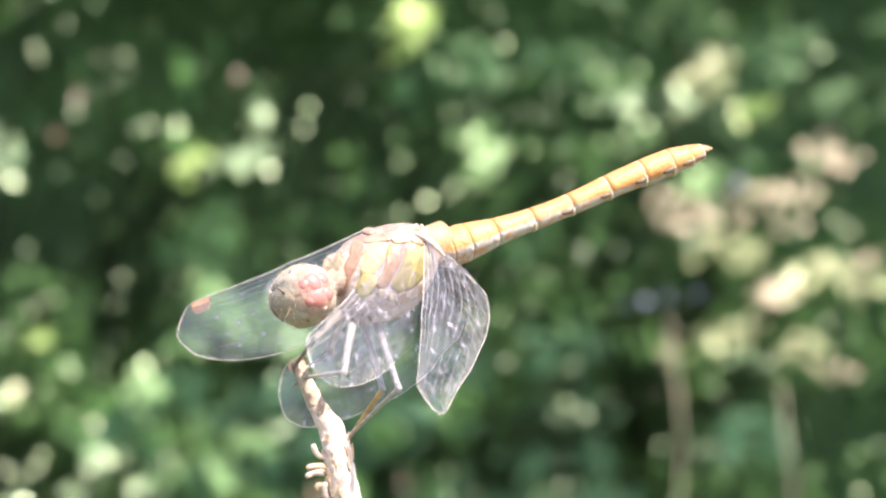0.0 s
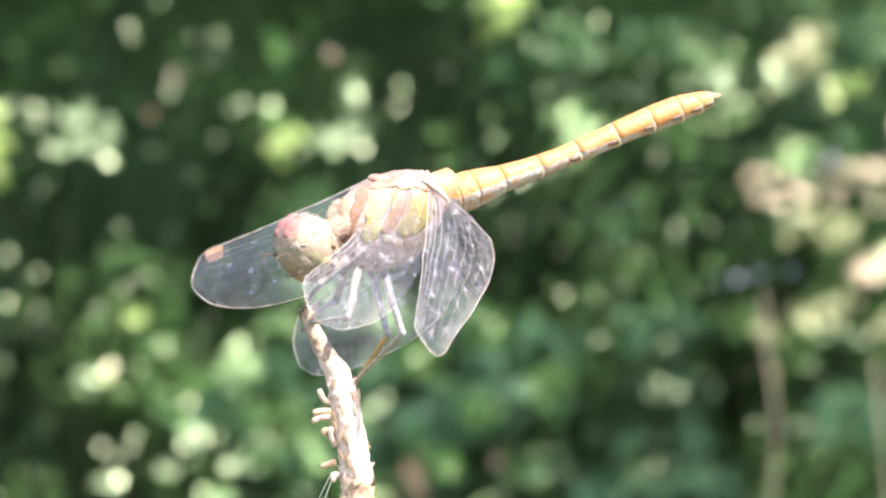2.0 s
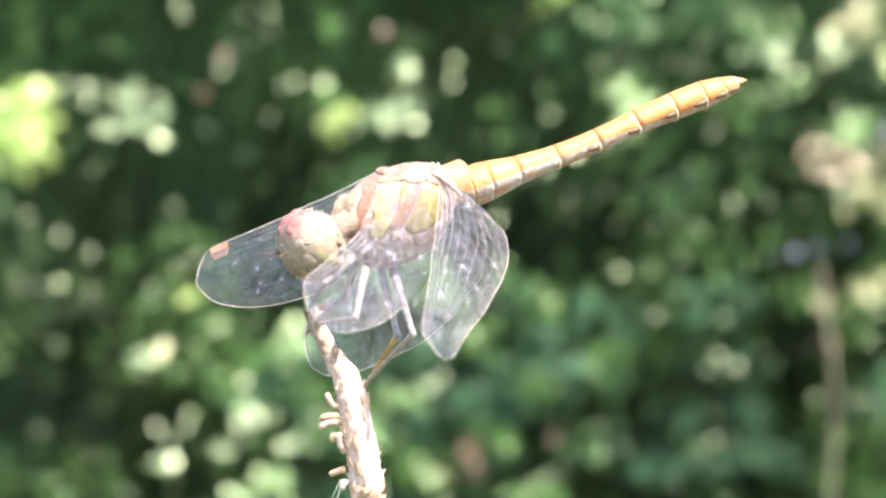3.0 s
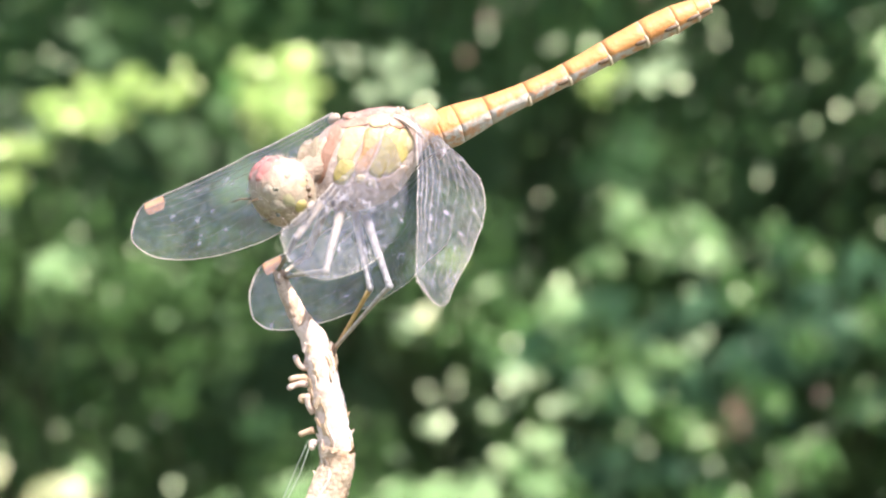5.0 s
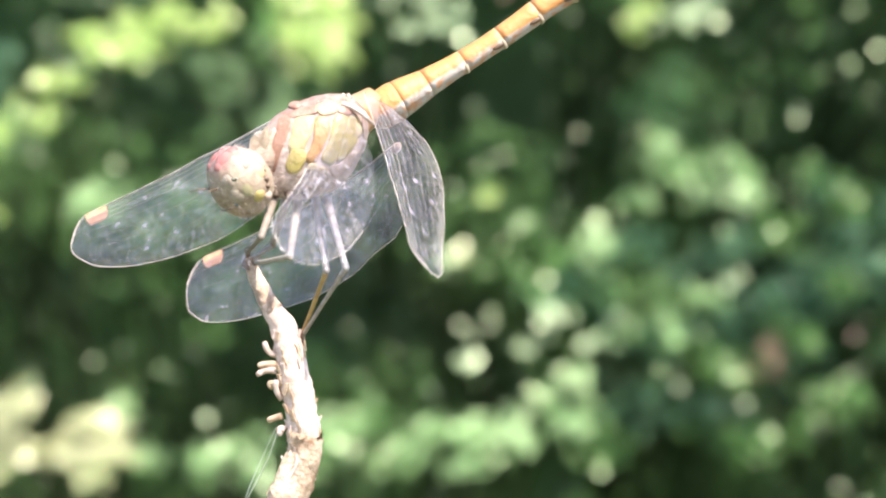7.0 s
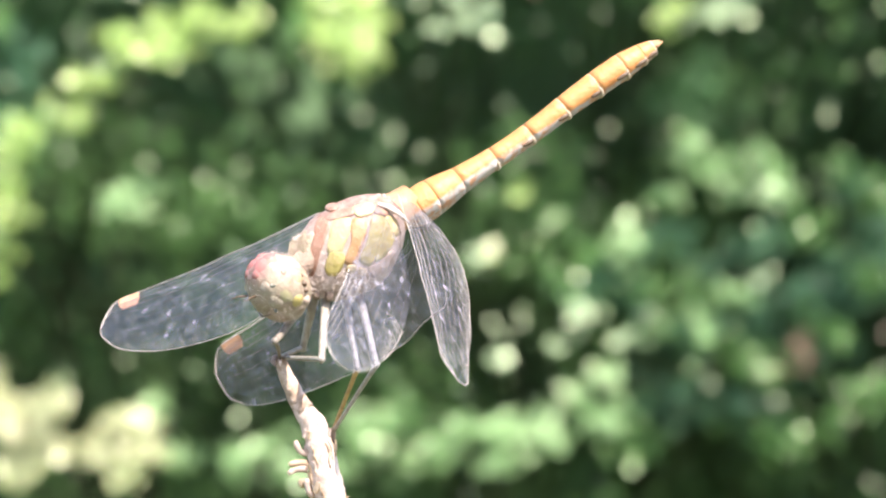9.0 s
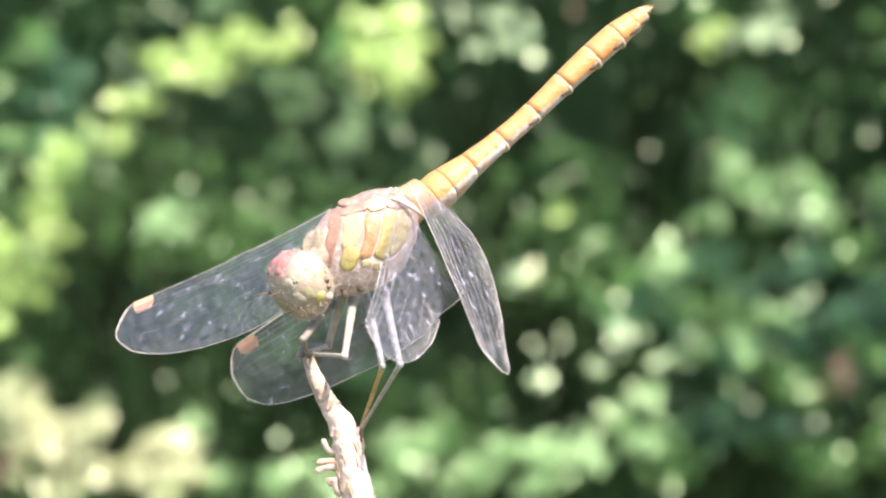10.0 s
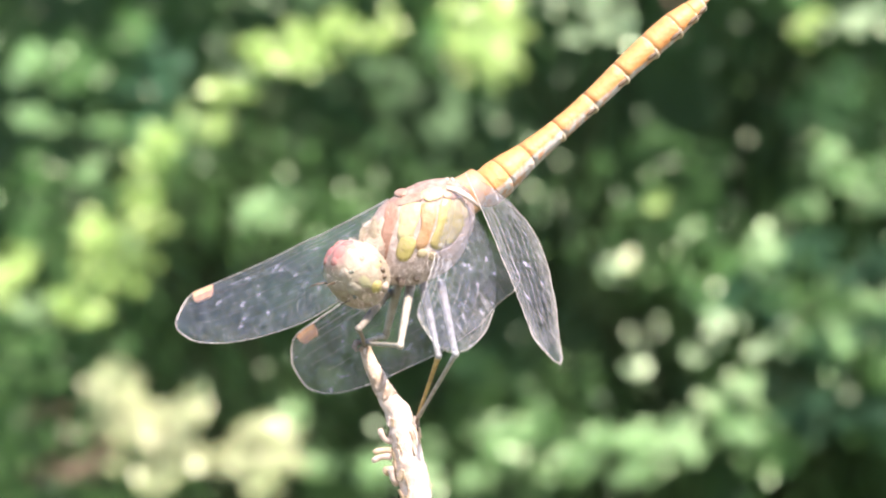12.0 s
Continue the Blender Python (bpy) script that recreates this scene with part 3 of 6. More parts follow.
def build_thorax(parent, rnd):
    """A deep wedge-shaped chest with yellow and rust side plates, a grey furry breast and a pink ridged back."""
    centre = Vector((-0.0053, -0.0026, -0.0029))
    # reach of the chest round its middle, every 22.5 degrees from straight ahead, by way of the breast
    reach = [4.95, 5.15, 5.15, 4.80, 4.35, 4.10, 4.05, 4.20, 4.70, 5.20, 5.35, 4.50, 3.85, 3.60, 3.70, 4.15]
    deep = 0.0031

    def rim(angle):
        k = (angle / (2 * math.pi) + 0.5) * 16
        a, b, c, d = (reach[(int(math.floor(k)) + n) % 16] for n in (-1, 0, 1, 2))
        f = k - math.floor(k)
        return 0.0005 * ((2 * b) + (c - a) * f + (2 * a - 5 * b + 4 * c - d) * f * f + (3 * b - a - 3 * c + d) * f ** 3)

    def skin(x, z, over=0.0, side=-1):
        """The point of the flank at x forward-aft and z up-down from the middle, in millimetres; over lifts it off the hide."""
        x, z = x * 0.001, z * 0.001
        q = min(math.hypot(x, z) / rim(math.atan2(z, x)), 1.0)
        k = (1 - q ** 2.3) ** (1 / 2.0)
        return centre + Vector((x, side * (deep * k + over * 0.001), z))
    bm = bmesh.new()
    rings = []
    for i in range(1, 20):
        p = math.pi * i / 20
        ring = []
        for k in range(48):
            a = 2 * math.pi * k / 48
            r = rim(a) * math.sin(p) ** 0.87
            ring.append(bm.verts.new(centre + Vector((r * math.cos(a), -deep * math.copysign((1 - min(1.0, r / rim(a)) ** 2.3) ** 0.5, math.cos(p)), r * math.sin(a)))))
        rings.append(ring)
    for p, q in zip(rings, rings[1:]):
        for k in range(48):
            bm.faces.new((p[k], q[k], q[(k + 1) % 48], p[(k + 1) % 48]))
    bm.faces.new(rings[0])
    bm.faces.new(rings[-1][::-1])
    for w in bm.verts:
        w.co += (w.co - centre).normalized() * (0.00014 * noise.noise(w.co * 1100) + 0.00008 * noise.noise(w.co * 2600))
    chest = finish(bm, "thorax", CHEST, parent, "hairy brown and yellow thorax")

    def panel(outline, mat, label, over=0.12):
        """A many-sided plate of the flank: rounded corners, a domed middle, the rim let into the hide."""
        n = len(outline)
        rimline = []
        for k in range(n):
            a, b, c, d = (Vector(outline[(k + m) % n]) for m in (-1, 0, 1, 2))
            for f in (0.0, 0.25, 0.5, 0.75):
                rimline.append(0.5 * (2 * b + (c - a) * f + (2 * a - 5 * b + 4 * c - d) * f * f + (3 * b - a - 3 * c + d) * f ** 3))
        mid = sum(rimline, Vector((0, 0))) / len(rimline)
        rimline = [mid + (p - mid) * 1.16 for p in rimline]
        for side in (-1, 1):
            bm, rings = bmesh.new(), []
            for q in (0.3, 0.6, 0.82, 0.94, 1.0):
                ring = []
                for p in rimline:
                    w = mid + (p - mid) * q
                    uneven = 0.05 * noise.noise(Vector((w.x * 1.6, w.y * 1.6, 4.0))) + 0.03 * noise.noise(Vector((w.x * 5, w.y * 5, 2.0)))
                    ring.append(bm.verts.new(skin(w.x, w.y, 0.5 * over * (1 - q ** 6) + 0.06 + uneven - 0.16 * (q == 1), side)))
                rings.append(ring)
            top = bm.verts.new(skin(mid.x, mid.y, 0.5 * over + 0.06, side))
            m = len(rimline)
            for k in range(m):
                bm.faces.new((top, rings[0][k], rings[0][(k + 1) % m]))
                for p, q in zip(rings, rings[1:]):
                    bm.faces.new((p[k], q[k], q[(k + 1) % m], p[(k + 1) % m]))
            part("side_plate", bm, mat, chest, label)
    panel([(-2.60, 2.20), (-1.94, 2.30), (-1.77, 1.63), (-2.65, -0.22), (-3.25, -1.78), (-3.85, -1.84), (-3.75, -1.02), (-3.10, 0.78)], RUST, "rust-brown shoulder stripe", 0.10)
    panel([(-1.30, 2.05), (-0.45, 2.25), (0.05, 2.05), (-0.10, 1.20), (-0.60, 0.30), (-1.00, -0.55), (-1.75, -0.50), (-1.95, 0.10), (-1.65, 1.10)], STRAW, "pale straw-yellow upper side plate", 0.16)
    panel([(-1.70, -0.35), (-1.00, -0.45), (-0.75, -0.95), (-1.00, -1.60), (-1.50, -2.20), (-2.10, -2.15), (-2.32, -1.59), (-2.05, -0.85)], YELLOW, "lemon-yellow lobe of the side plate", 0.24)
    panel([(0.25, 1.85), (1.07, 1.95), (1.33, 1.15), (0.76, -0.15), (0.20, -1.20), (-0.40, -1.36), (-0.60, -0.90), (0.00, 0.34)], ORANGE, "orange-brown plate between the yellow ones", 0.14)
    panel([(1.93, 1.95), (2.60, 2.05), (2.95, 1.60), (2.40, 0.20), (1.85, -1.00), (1.40, -1.65), (0.80, -1.41), (0.68, -0.93), (1.29, 0.17)], YELLOW, "lemon-yellow side plate", 0.18)
    panel([(3.05, 1.85), (3.75, 1.80), (4.05, 1.10), (3.45, -0.20), (2.60, -1.15), (1.95, -1.35), (2.15, -0.55), (2.65, 0.60)], YELLOW, "lemon-yellow hind side plate", 0.16)
    panel([(3.75, 1.55), (4.15, 1.20), (4.05, 0.55), (3.65, 0.35), (3.55, 0.95)], CREAM, "cream hind edge of the side plate", 0.22)
    panel([(-0.45, -1.60), (0.05, -1.65), (0.10, -2.05), (-0.30, -2.25), (-0.65, -2.00)], CREAM, "small pale plate above the legs", 0.18)
    panel([(0.45, -1.95), (0.95, -2.05), (1.00, -2.45), (0.55, -2.60), (0.25, -2.30)], CREAM, "small pale plate above the legs", 0.16)
    panel([(-3.80, 0.85), (-3.25, 1.35), (-3.00, 1.20), (-3.35, 0.55), (-4.00, -0.90), (-4.50, -0.90), (-4.40, 0.30)], COLLAR, "cream collar plate", 0.18)
    panel([(-1.70, 2.75), (-0.60, 3.10), (0.30, 3.10), (0.40, 2.60), (-0.50, 2.45), (-1.60, 2.35)], PINK, "pink ridged plate under the wings", 0.12)
    panel([(0.60, 3.15), (1.60, 3.35), (2.20, 3.20), (2.00, 2.55), (1.10, 2.35), (0.65, 2.60)], STRAW, "cream patch under the wings", 0.16)
    panel([(2.40, 3.30), (3.30, 3.30), (3.60, 2.80), (3.20, 2.25), (2.45, 2.40), (2.20, 2.80)], RUST, "rust-red patch under the wings", 0.14)
    panel([(1.30, -1.95), (2.20, -1.70), (3.20, -0.90), (3.60, -1.20), (2.80, -2.30), (1.70, -2.75)], PALE, "grey-pink lower hind plate", 0.12)
    for x, z, w in ((-1.1, 3.2, 0.6), (-0.1, 3.3, 0.65), (0.9, 3.45, 0.6), (1.9, 3.6, 0.6), (2.8, 3.55, 0.5)):
        bm = bmesh.new()
        ball(bm, centre + Vector((x * 0.001, -0.0006, (z + 0.15) * 0.001)), (w * 0.001, 0.0011, 0.00026), Euler((0.25, radians(-10), 0)).to_matrix(), u=14, v=9)
        part("back_plate", bm, PINK, chest, "pink ridged plate between the wing roots")
    bm = bmesh.new()
    tube(bm, [skin(2.6, 3.2, 0.2), skin(3.4, 2.9, 0.35), centre + Vector((0.0043, -0.0023, 0.0022)), centre + Vector((0.0051, -0.0022, 0.0013))], [0.00016, 0.00026, 0.00024, 0.00010], sides=8)
    part("wing_root", bm, HAIR, chest, "white horny ridge at the wing roots")
    for x, z, y in ((2.9, 3.75, -0.6), (3.3, 3.7, -1.0)):
        bm = bmesh.new()
        ball(bm, centre + Vector((x * 0.001, y * 0.001, z * 0.001)), (0.00022, 0.0003, 0.00036), u=10, v=8)
        part("wing_root_knob", bm, PALE, chest, "small pale knob at the wing roots")
    verts, faces = [], []
    for i in range(5200):
        x, z = rnd.uniform(-4.8, 4.4), rnd.uniform(-4.4, 3.4)
        plated = z > -1.7 - 0.2 * abs(x) and x > -3.6
        if plated and rnd.random() < 0.8:
            continue
        if math.hypot(x, z) * 0.001 > rim(math.atan2(z, x)) * 0.99:
            continue
        p = skin(x, z, -0.02)
        away = (p - centre).normalized()
        q = p + (away + Vector((rnd.uniform(-1, 1), rnd.uniform(-1, 1), rnd.uniform(-1, 1))) * 0.7) * rnd.uniform(0.0002, 0.0004 if plated else 0.0007)
        d = Vector((rnd.uniform(-1, 1), 0, rnd.uniform(-1, 1))).normalized() * 0.000008
        n0 = len(verts)
        verts += [p - d, p + d, p + Vector((0, 0.00002, 0)), q]
        faces += [(n0, n0 + 1, n0 + 3), (n0 + 1, n0 + 2, n0 + 3), (n0 + 2, n0, n0 + 3)]
    tagged(raw("fur", verts, faces, HAIR, chest, "short pale hairs on the thorax"), kind="stuff")
    LOBES = ((-4.30, -2.2, 0.9, 0.45), (-4.70, -2.4, 0.1, 0.50), (-4.95, -2.6, -0.7, 0.45))
    verts, faces = [], []
    for i in range(420):
        x, y, z, r = LOBES[i % 3]
        away = Vector((rnd.gauss(0, 1), rnd.gauss(-0.5, 1), rnd.gauss(0.2, 1))).normalized()
        p = centre + (Vector((x, y, z)) + away * r * 0.8) * 0.001
        q = p + (away + Vector((-0.5, 0, rnd.uniform(-0.3, 0.5)))) * rnd.uniform(0.0001, 0.00035)
        d = away.orthogonal().normalized() * 0.000014
        n0 = len(verts)
        verts += [p - d, p + d, p + away.cross(d), q]
        faces += [(n0, n0 + 1, n0 + 3), (n0 + 1, n0 + 2, n0 + 3), (n0 + 2, n0, n0 + 3)]
    tagged(raw("collar_fur", verts, faces, HAIR, chest, "cream hairs on the collar"), kind="stuff")
    bm = bmesh.new()
    tube(bm, [centre + Vector((-0.0034, -0.0008, -0.0004)), centre + Vector((-0.0047, -0.0022, -0.0011)), centre + Vector((-0.0060, -0.0036, -0.0021))], [0.0016, 0.0012, 0.0010], sides=14)
    part("neck", bm, NECK, chest, "tan furry neck")
    bm = bmesh.new()
    rows = []
    for k in range(9):
        u = k / 8
        row = []
        for m in range(15):
            a = math.pi * (0.14 + 0.84 * m / 14)
            c = centre + Vector((-0.0033 - 0.0016 * u, -0.0010 - 0.0008 * u, 0.0001 - 0.0007 * u))
            r = 0.0018 - 0.0003 * u + 0.00012 * math.sin(u * 9)
            row.append(bm.verts.new(c + Vector((-0.0004 * math.sin(a), -r * math.sin(a) * 0.85, r * math.cos(a)))))
        rows.append(row)
    for p, q in zip(rows, rows[1:]):
        for m in range(14):
            bm.faces.new((p[m], p[m + 1], q[m + 1], q[m]))
    for w in bm.verts:
        w.co += Vector((0.5, -1, 0.3)) * (0.00010 * noise.noise(w.co * 1500))
    bmesh.ops.solidify(bm, geom=bm.faces[:], thickness=0.0002)
    part("collar", bm, COLLAR, chest, "cream saddle-shaped collar behind the head")
    for x, z, y in ((-3.3, -3.5, -0.9), (-2.2, -3.8, -1.1), (-0.9, -3.6, -1.1), (-2.8, -3.6, 0.9), (-1.7, -3.8, 1.0), (-0.4, -3.5, 1.0)):
        bm = bmesh.new()
        foot = centre + Vector((x, y, z)) * 0.001
        tube(bm, [foot + Vector((0.0002, 0.0004, 0.0014)), foot + Vector((0.0001, 0, 0.0004)), foot + Vector((0.0, -0.0003, -0.0001)), foot + Vector((0.0, -0.0006, -0.0005))], [0.0007, 0.0006, 0.00042, 0.00026], sides=12)
        part("leg_base", bm, NECK, chest, "brown knuckle where a leg joins")
    bm = bmesh.new()
    tube(bm, [centre + Vector((0.0018, 0.0006, 0.0008)), centre + Vector((0.0034, 0.0014, 0.0018)), centre + Vector((0.0050, 0.0024, 0.0027)), centre + Vector((0.0060, 0.0027, 0.0033))], [0.0022, 0.0020, 0.0016, 0.0014], sides=20)
    part("waist", bm, ORANGE, chest, "cream collar where the abdomen joins")
    return chest


def leg_bar(name, length, r0, r1, mat, parent, label, rnd, spines=0, start=0.0):
    bm = bmesh.new()
    n = 8
    pts = [(length * i / (n - 1) - (start if i == 0 else 0), 0.0, 0.00012 * math.sin(math.pi * i / (n - 1))) for i in range(n)]
    tube(bm, pts, [r0 + (r1 - r0) * i / (n - 1) + (0.00005 if i in (0, n - 1) else 0) for i in range(n)], sides=8)
    ball(bm, (length, 0, 0), (r1 * 1.35, r1 * 1.25, r1 * 1.25), u=8, v=6)
    ob = part(name, bm, mat, parent, label)
    if spines:
        verts, faces = [], []
        for i in range(spines):
            x = length * (0.12 + 0.8 * i / spines)
            for side in (-1, 1):
                k = len(verts)
                tip = Vector((x + 0.0004, side * 0.0006, -0.0003))
                verts += [(x - 0.00003, 0, 0), (x + 0.00003, 0, 0), (x, side * 0.00002, 0.00004), tuple(tip)]
                faces += [(k, k + 1, k + 3), (k + 1, k + 2, k + 3), (k + 2, k, k + 3)]
        raw("bristle_row", verts, faces, SPOT, ob, "row of dark bristles")
    return ob


rnd = random.Random(4)
dragonfly = tagged(new("dragonfly"), "orange-bodied dragonfly with clear wings perched on a twig tip", "dragonfly")
thorax = build_thorax(dragonfly, rnd)
abdomen = build_abdomen(dragonfly, 0.0268, rnd)
head = build_head(dragonfly)
far_forewing = wing("forewing", 0.0285, FORE, dragonfly, "clear net-veined forewing with an orange tip cell", rnd, True, 0.0, -0.077, 0.15)
far_hindwing = wing("hindwing", 0.0275, HIND, dragonfly, "clear broad hindwing with an orange tip cell", rnd, True, 0.0, -0.201)
near_forewing = wing("forewing", 0.0285, NEAR_FORE, dragonfly, "clear net-veined forewing swept down and forward", rnd, False, 0.5)
near_hindwing = wing("hindwing", 0.0270, NEAR_HIND, dragonfly, "clear broad hindwing swept down", rnd, False, 0.0, 0.0184)
legs = {}
for key, lengths, thick in (("hind_n", (0.00679, 0.00816), 1.15), ("hind_f", (0.00719, 0.00709), 1.15), ("mid_n", (0.00616, 0.00607), 1.25), ("mid_f", (0.00392, 0.00356), 1.3), ("front_n", (0.00375, 0.00629), 1.2)):
    upper = leg_bar("leg", lengths[0], 0.00031 * thick, 0.00022 * thick, LEG if key[0] == "h" else LEG_DUSK if key == "front_n" else LEG_TAN, dragonfly, "dusky grey-brown thigh" if key == "front_n" else "pale grey-white thigh", rnd, 0, 0.0045 if key == "front_n" else 0.0014)
    lower = leg_bar("shin", lengths[1], 0.00018 * thick, 0.00012 * thick, SHIN if key == "hind_f" else LEG_DUSK if key == "front_n" else LEG_TAN, dragonfly, "thin amber shin with bristles" if key == "hind_f" else "thin grey-tan shin with bristles", rnd, 7)
    bm = bmesh.new()
    L = lengths[1]
    tube(bm, [(L - 0.0001, 0, 0), (L + 0.0004, 0.0001, 0.0002), (L + 0.0009, -0.0002, 0.0001), (L + 0.0013, -0.0006, -0.0003)], [0.00016 * thick, 0.00020 * thick, 0.00018 * thick, 0.00008], sides=7)
    part("foot", bm, NECK, lower, "grey-brown clasping foot")
    legs[key] = (upper, lower)

# ---- the twig ----
TWIG = [(-0.00026, 0.0000, 0.75085, 0.00039), (0.00030, 0.0000, 0.74930, 0.00056), (0.00106, 0.0000, 0.74765, 0.00070), (0.00181, 0.0000, 0.74648, 0.00084), (0.00256, 0.0000, 0.74535, 0.00104), (0.00308, 0.0000, 0.74357, 0.00119), (0.00340, 0.0000, 0.74201, 0.00125), (0.00369, 0.0000, 0.74037, 0.00132), (0.00406, 0.0000, 0.73849, 0.00132), (0.00439, 0.0000, 0.73675, 0.00132), (0.00444, 0.0000, 0.73497, 0.00127), (0.00388, 0.0000, 0.73309, 0.00132), (0.00294, 0.0000, 0.73097, 0.00141), (0.00233, 0.0000, 0.72862, 0.00132), (0.00256, 0.0000, 0.72533, 0.00127), (0.00327, 0.0000, 0.72064, 0.00141)]


def build_twig(rnd):
    """A dead stem that rises from the ground, bent and knotted near its top, with curled scales and flakes of bark."""
    x0, y0, z0, r0 = TWIG[-1]
    down = [(x0 + 0.012 * math.sin(i * 0.9), 0.006 * math.sin(i * 1.3), z0 * (1 - i / 14), 0.0014 + 0.00012 * i) for i in range(1, 15)]
    line = []
    top = TWIG
    for (a, b) in zip(top, top[1:]):
        for k in range(5):
            line.append([p + (q - p) * k / 5 for p, q in zip(a, b)])
    line += [list(top[-1])] + [list(d) for d in down]
    bm = bmesh.new()
    tube(bm, [p[:3] for p in line], [p[3] for p in line], sides=16, rough=0.07, rnd=rnd)
    for v in bm.verts:
        n = noise.noise(v.co * 420) * 0.00012 + noise.noise(v.co * 1500) * 0.00008
        v.co += Vector((n, n * 0.7, 0))
    twig = finish(bm, "twig", BARK, None, "bleached dead twig standing upright, with flaking bark", smooth=True)
    tagged(twig, category="twig")
    bm = bmesh.new()
    cap = line[:16]
    tube(bm, [p[:3] for p in cap], [p[3] * (1.05 - 0.006 * k) + 0.00003 for k, p in enumerate(cap)], sides=16, rough=0.10, rnd=rnd)
    part("broken_tip", bm, BARK_TIP, twig, "split brownish tip of the stem")
    for a, b, c in [((0.00218, 0.74295), (0.00134, 0.74263), (0.00106, 0.74394)),
    ((0.00218, 0.74201), (0.00115, 0.74225), (0.00054, 0.74187)),
    ((0.00209, 0.74154), (0.00115, 0.74169), (0.00044, 0.74117)),
    ((0.00242, 0.74037), (0.00091, 0.74075), (0.00171, 0.73999)),
    ((0.00256, 0.73920), (0.00185, 0.73990), (0.00209, 0.74075)),
    ((0.00256, 0.73779), (0.00185, 0.73764), (0.00134, 0.73736)),
    ((0.00279, 0.73661), (0.00209, 0.73708), (0.00242, 0.73614))]:
        bm = bmesh.new()
        y = rnd.uniform(-0.0006, 0.0006)
        pts = []
        for k in range(7):
            t = k / 6
            pts.append(((1 - t) ** 2 * a[0] + 2 * t * (1 - t) * b[0] + t * t * c[0], y * t - 0.0003, (1 - t) ** 2 * a[1] + 2 * t * (1 - t) * b[1] + t * t * c[1]))
        tube(bm, pts, [0.0003, 0.00029, 0.00026, 0.00024, 0.00024, 0.00026, 0.00018], sides=8, squash=0.7)
        part("bud_scale", bm, BARK_RED if rnd.random() < 0.6 else BARK, twig, "curled dry bud scale")
    for i in range(46):
        q = rnd.choice(line[22:75])
        ang = rnd.uniform(-3.3, -2.0) if rnd.random() < 0.8 else rnd.uniform(-0.6, 0.2)
        out = Vector((math.cos(ang), math.sin(ang), 0))
        base = Vector(q[:3]) + out * q[3] * 0.97 + Vector((0, 0, rnd.uniform(-0.0004, 0.0004)))
        size = rnd.uniform(0.00025, 0.0006)
        up = Vector((rnd.uniform(-0.4, 0.4), 0, 1)).normalized()
        sidev = out.cross(up)
        bm = bmesh.new()
        pts = [base - up * size - sidev * size * 0.35, base - up * size * 0.9 + sidev * size * 0.4, base + up * size + sidev * size * 0.3 + out * size * 0.35, base + up * size * 0.8 - sidev * size * 0.4 + out * size * 0.3]
        a4 = [bm.verts.new(p) for p in pts]
        b4 = [bm.verts.new(p + out * 0.00012) for p in pts]
        bm.faces.new(b4)
        bm.faces.new(a4[::-1])
        for k in range(4):
            bm.faces.new((a4[k], a4[(k + 1) % 4], b4[(k + 1) % 4], b4[k]))
        part("bark_flake", bm, BARK_RED if rnd.random() < 0.55 else BARK, twig, smooth=False)
    bm = bmesh.new()
    sleeve = [p for p in line if p[2] < TWIG[9][2] - 0.0002][:34]
    rings = tube(bm, [p[:3] for p in sleeve], [p[3] * 1.06 + 0.0001 for p in sleeve], sides=20, rough=0.09, rnd=rnd)
    for v in bm.verts:
        n = noise.noise(v.co * 700) * 0.00022 + noise.noise(v.co * 2600) * 0.00012
        v.co += Vector((n, n * 0.8, 0))
    for v in rings[0]:
        v.co.z += rnd.uniform(-0.0009, 0.0006)
    part("bark_sleeve", bm, BARK_TAN, twig, "rough tan bark still clinging to the stem")
    bm = bmesh.new()
    crack = [p for p in line if 0.7415 < p[2] < 0.7462]
    tube(bm, [(p[0] + p[3] * (0.55 - 0.85 * k / len(crack)), p[1] - p[3] * (0.83 + 0.12 * math.sin(3 * k / len(crack))), p[2]) for k, p in enumerate(crack)], [0.00005] * len(crack), sides=5)
    part("crack", bm, BARK_RED, twig, "thin brown crack in the bark")
    for i in range(16):
        start = rnd.randrange(16, 66)
        run = line[start:start + rnd.randrange(5, 13)]
        ang = rnd.uniform(-2.9, -0.3)
        bm = bmesh.new()
        pts = []
        for k, p in enumerate(run):
            a = ang + 0.10 * math.sin(k * 0.9 + i)
            lift = p[3] * 1.01 + (0.00012 if start > 45 else 0.00002)
            pts.append((p[0] + lift * math.cos(a), p[1] + lift * math.sin(a), p[2]))
        tube(bm, pts, [0.00010 * (0.35 + math.sin(math.pi * (k + 0.5) / len(run))) for k in range(len(run))], sides=6, rough=0.2, rnd=rnd)
        part("bark_strip", bm, (BARK_TAN, BARK_RED, BARK)[i % 3], twig, "thin upright strip of loose bark")
    for dx, dz, thick in ((0.0, 0.0, 0.55), (0.00035, -0.0004, 0.7)):
        bm = bmesh.new()
        tube(bm, [(0.00214 + dx * 0.3, -0.001, 0.73704 + dz), (0.00111 + dx, -0.001, 0.73479 + dz), (-0.00003 + dx, -0.001, 0.73215), (-0.00053 + dx * 0.4, -0.001, 0.73081), (-0.00124, -0.001, 0.72729)], [0.00003 * thick, 0.00006 * thick, 0.00009 * thick, 0.00005 * thick, 0.00003], sides=5)
        part("silk_thread", bm, SILK, twig, "loose pale strand of spider silk")
    return twig


twig = build_twig(random.Random(7))

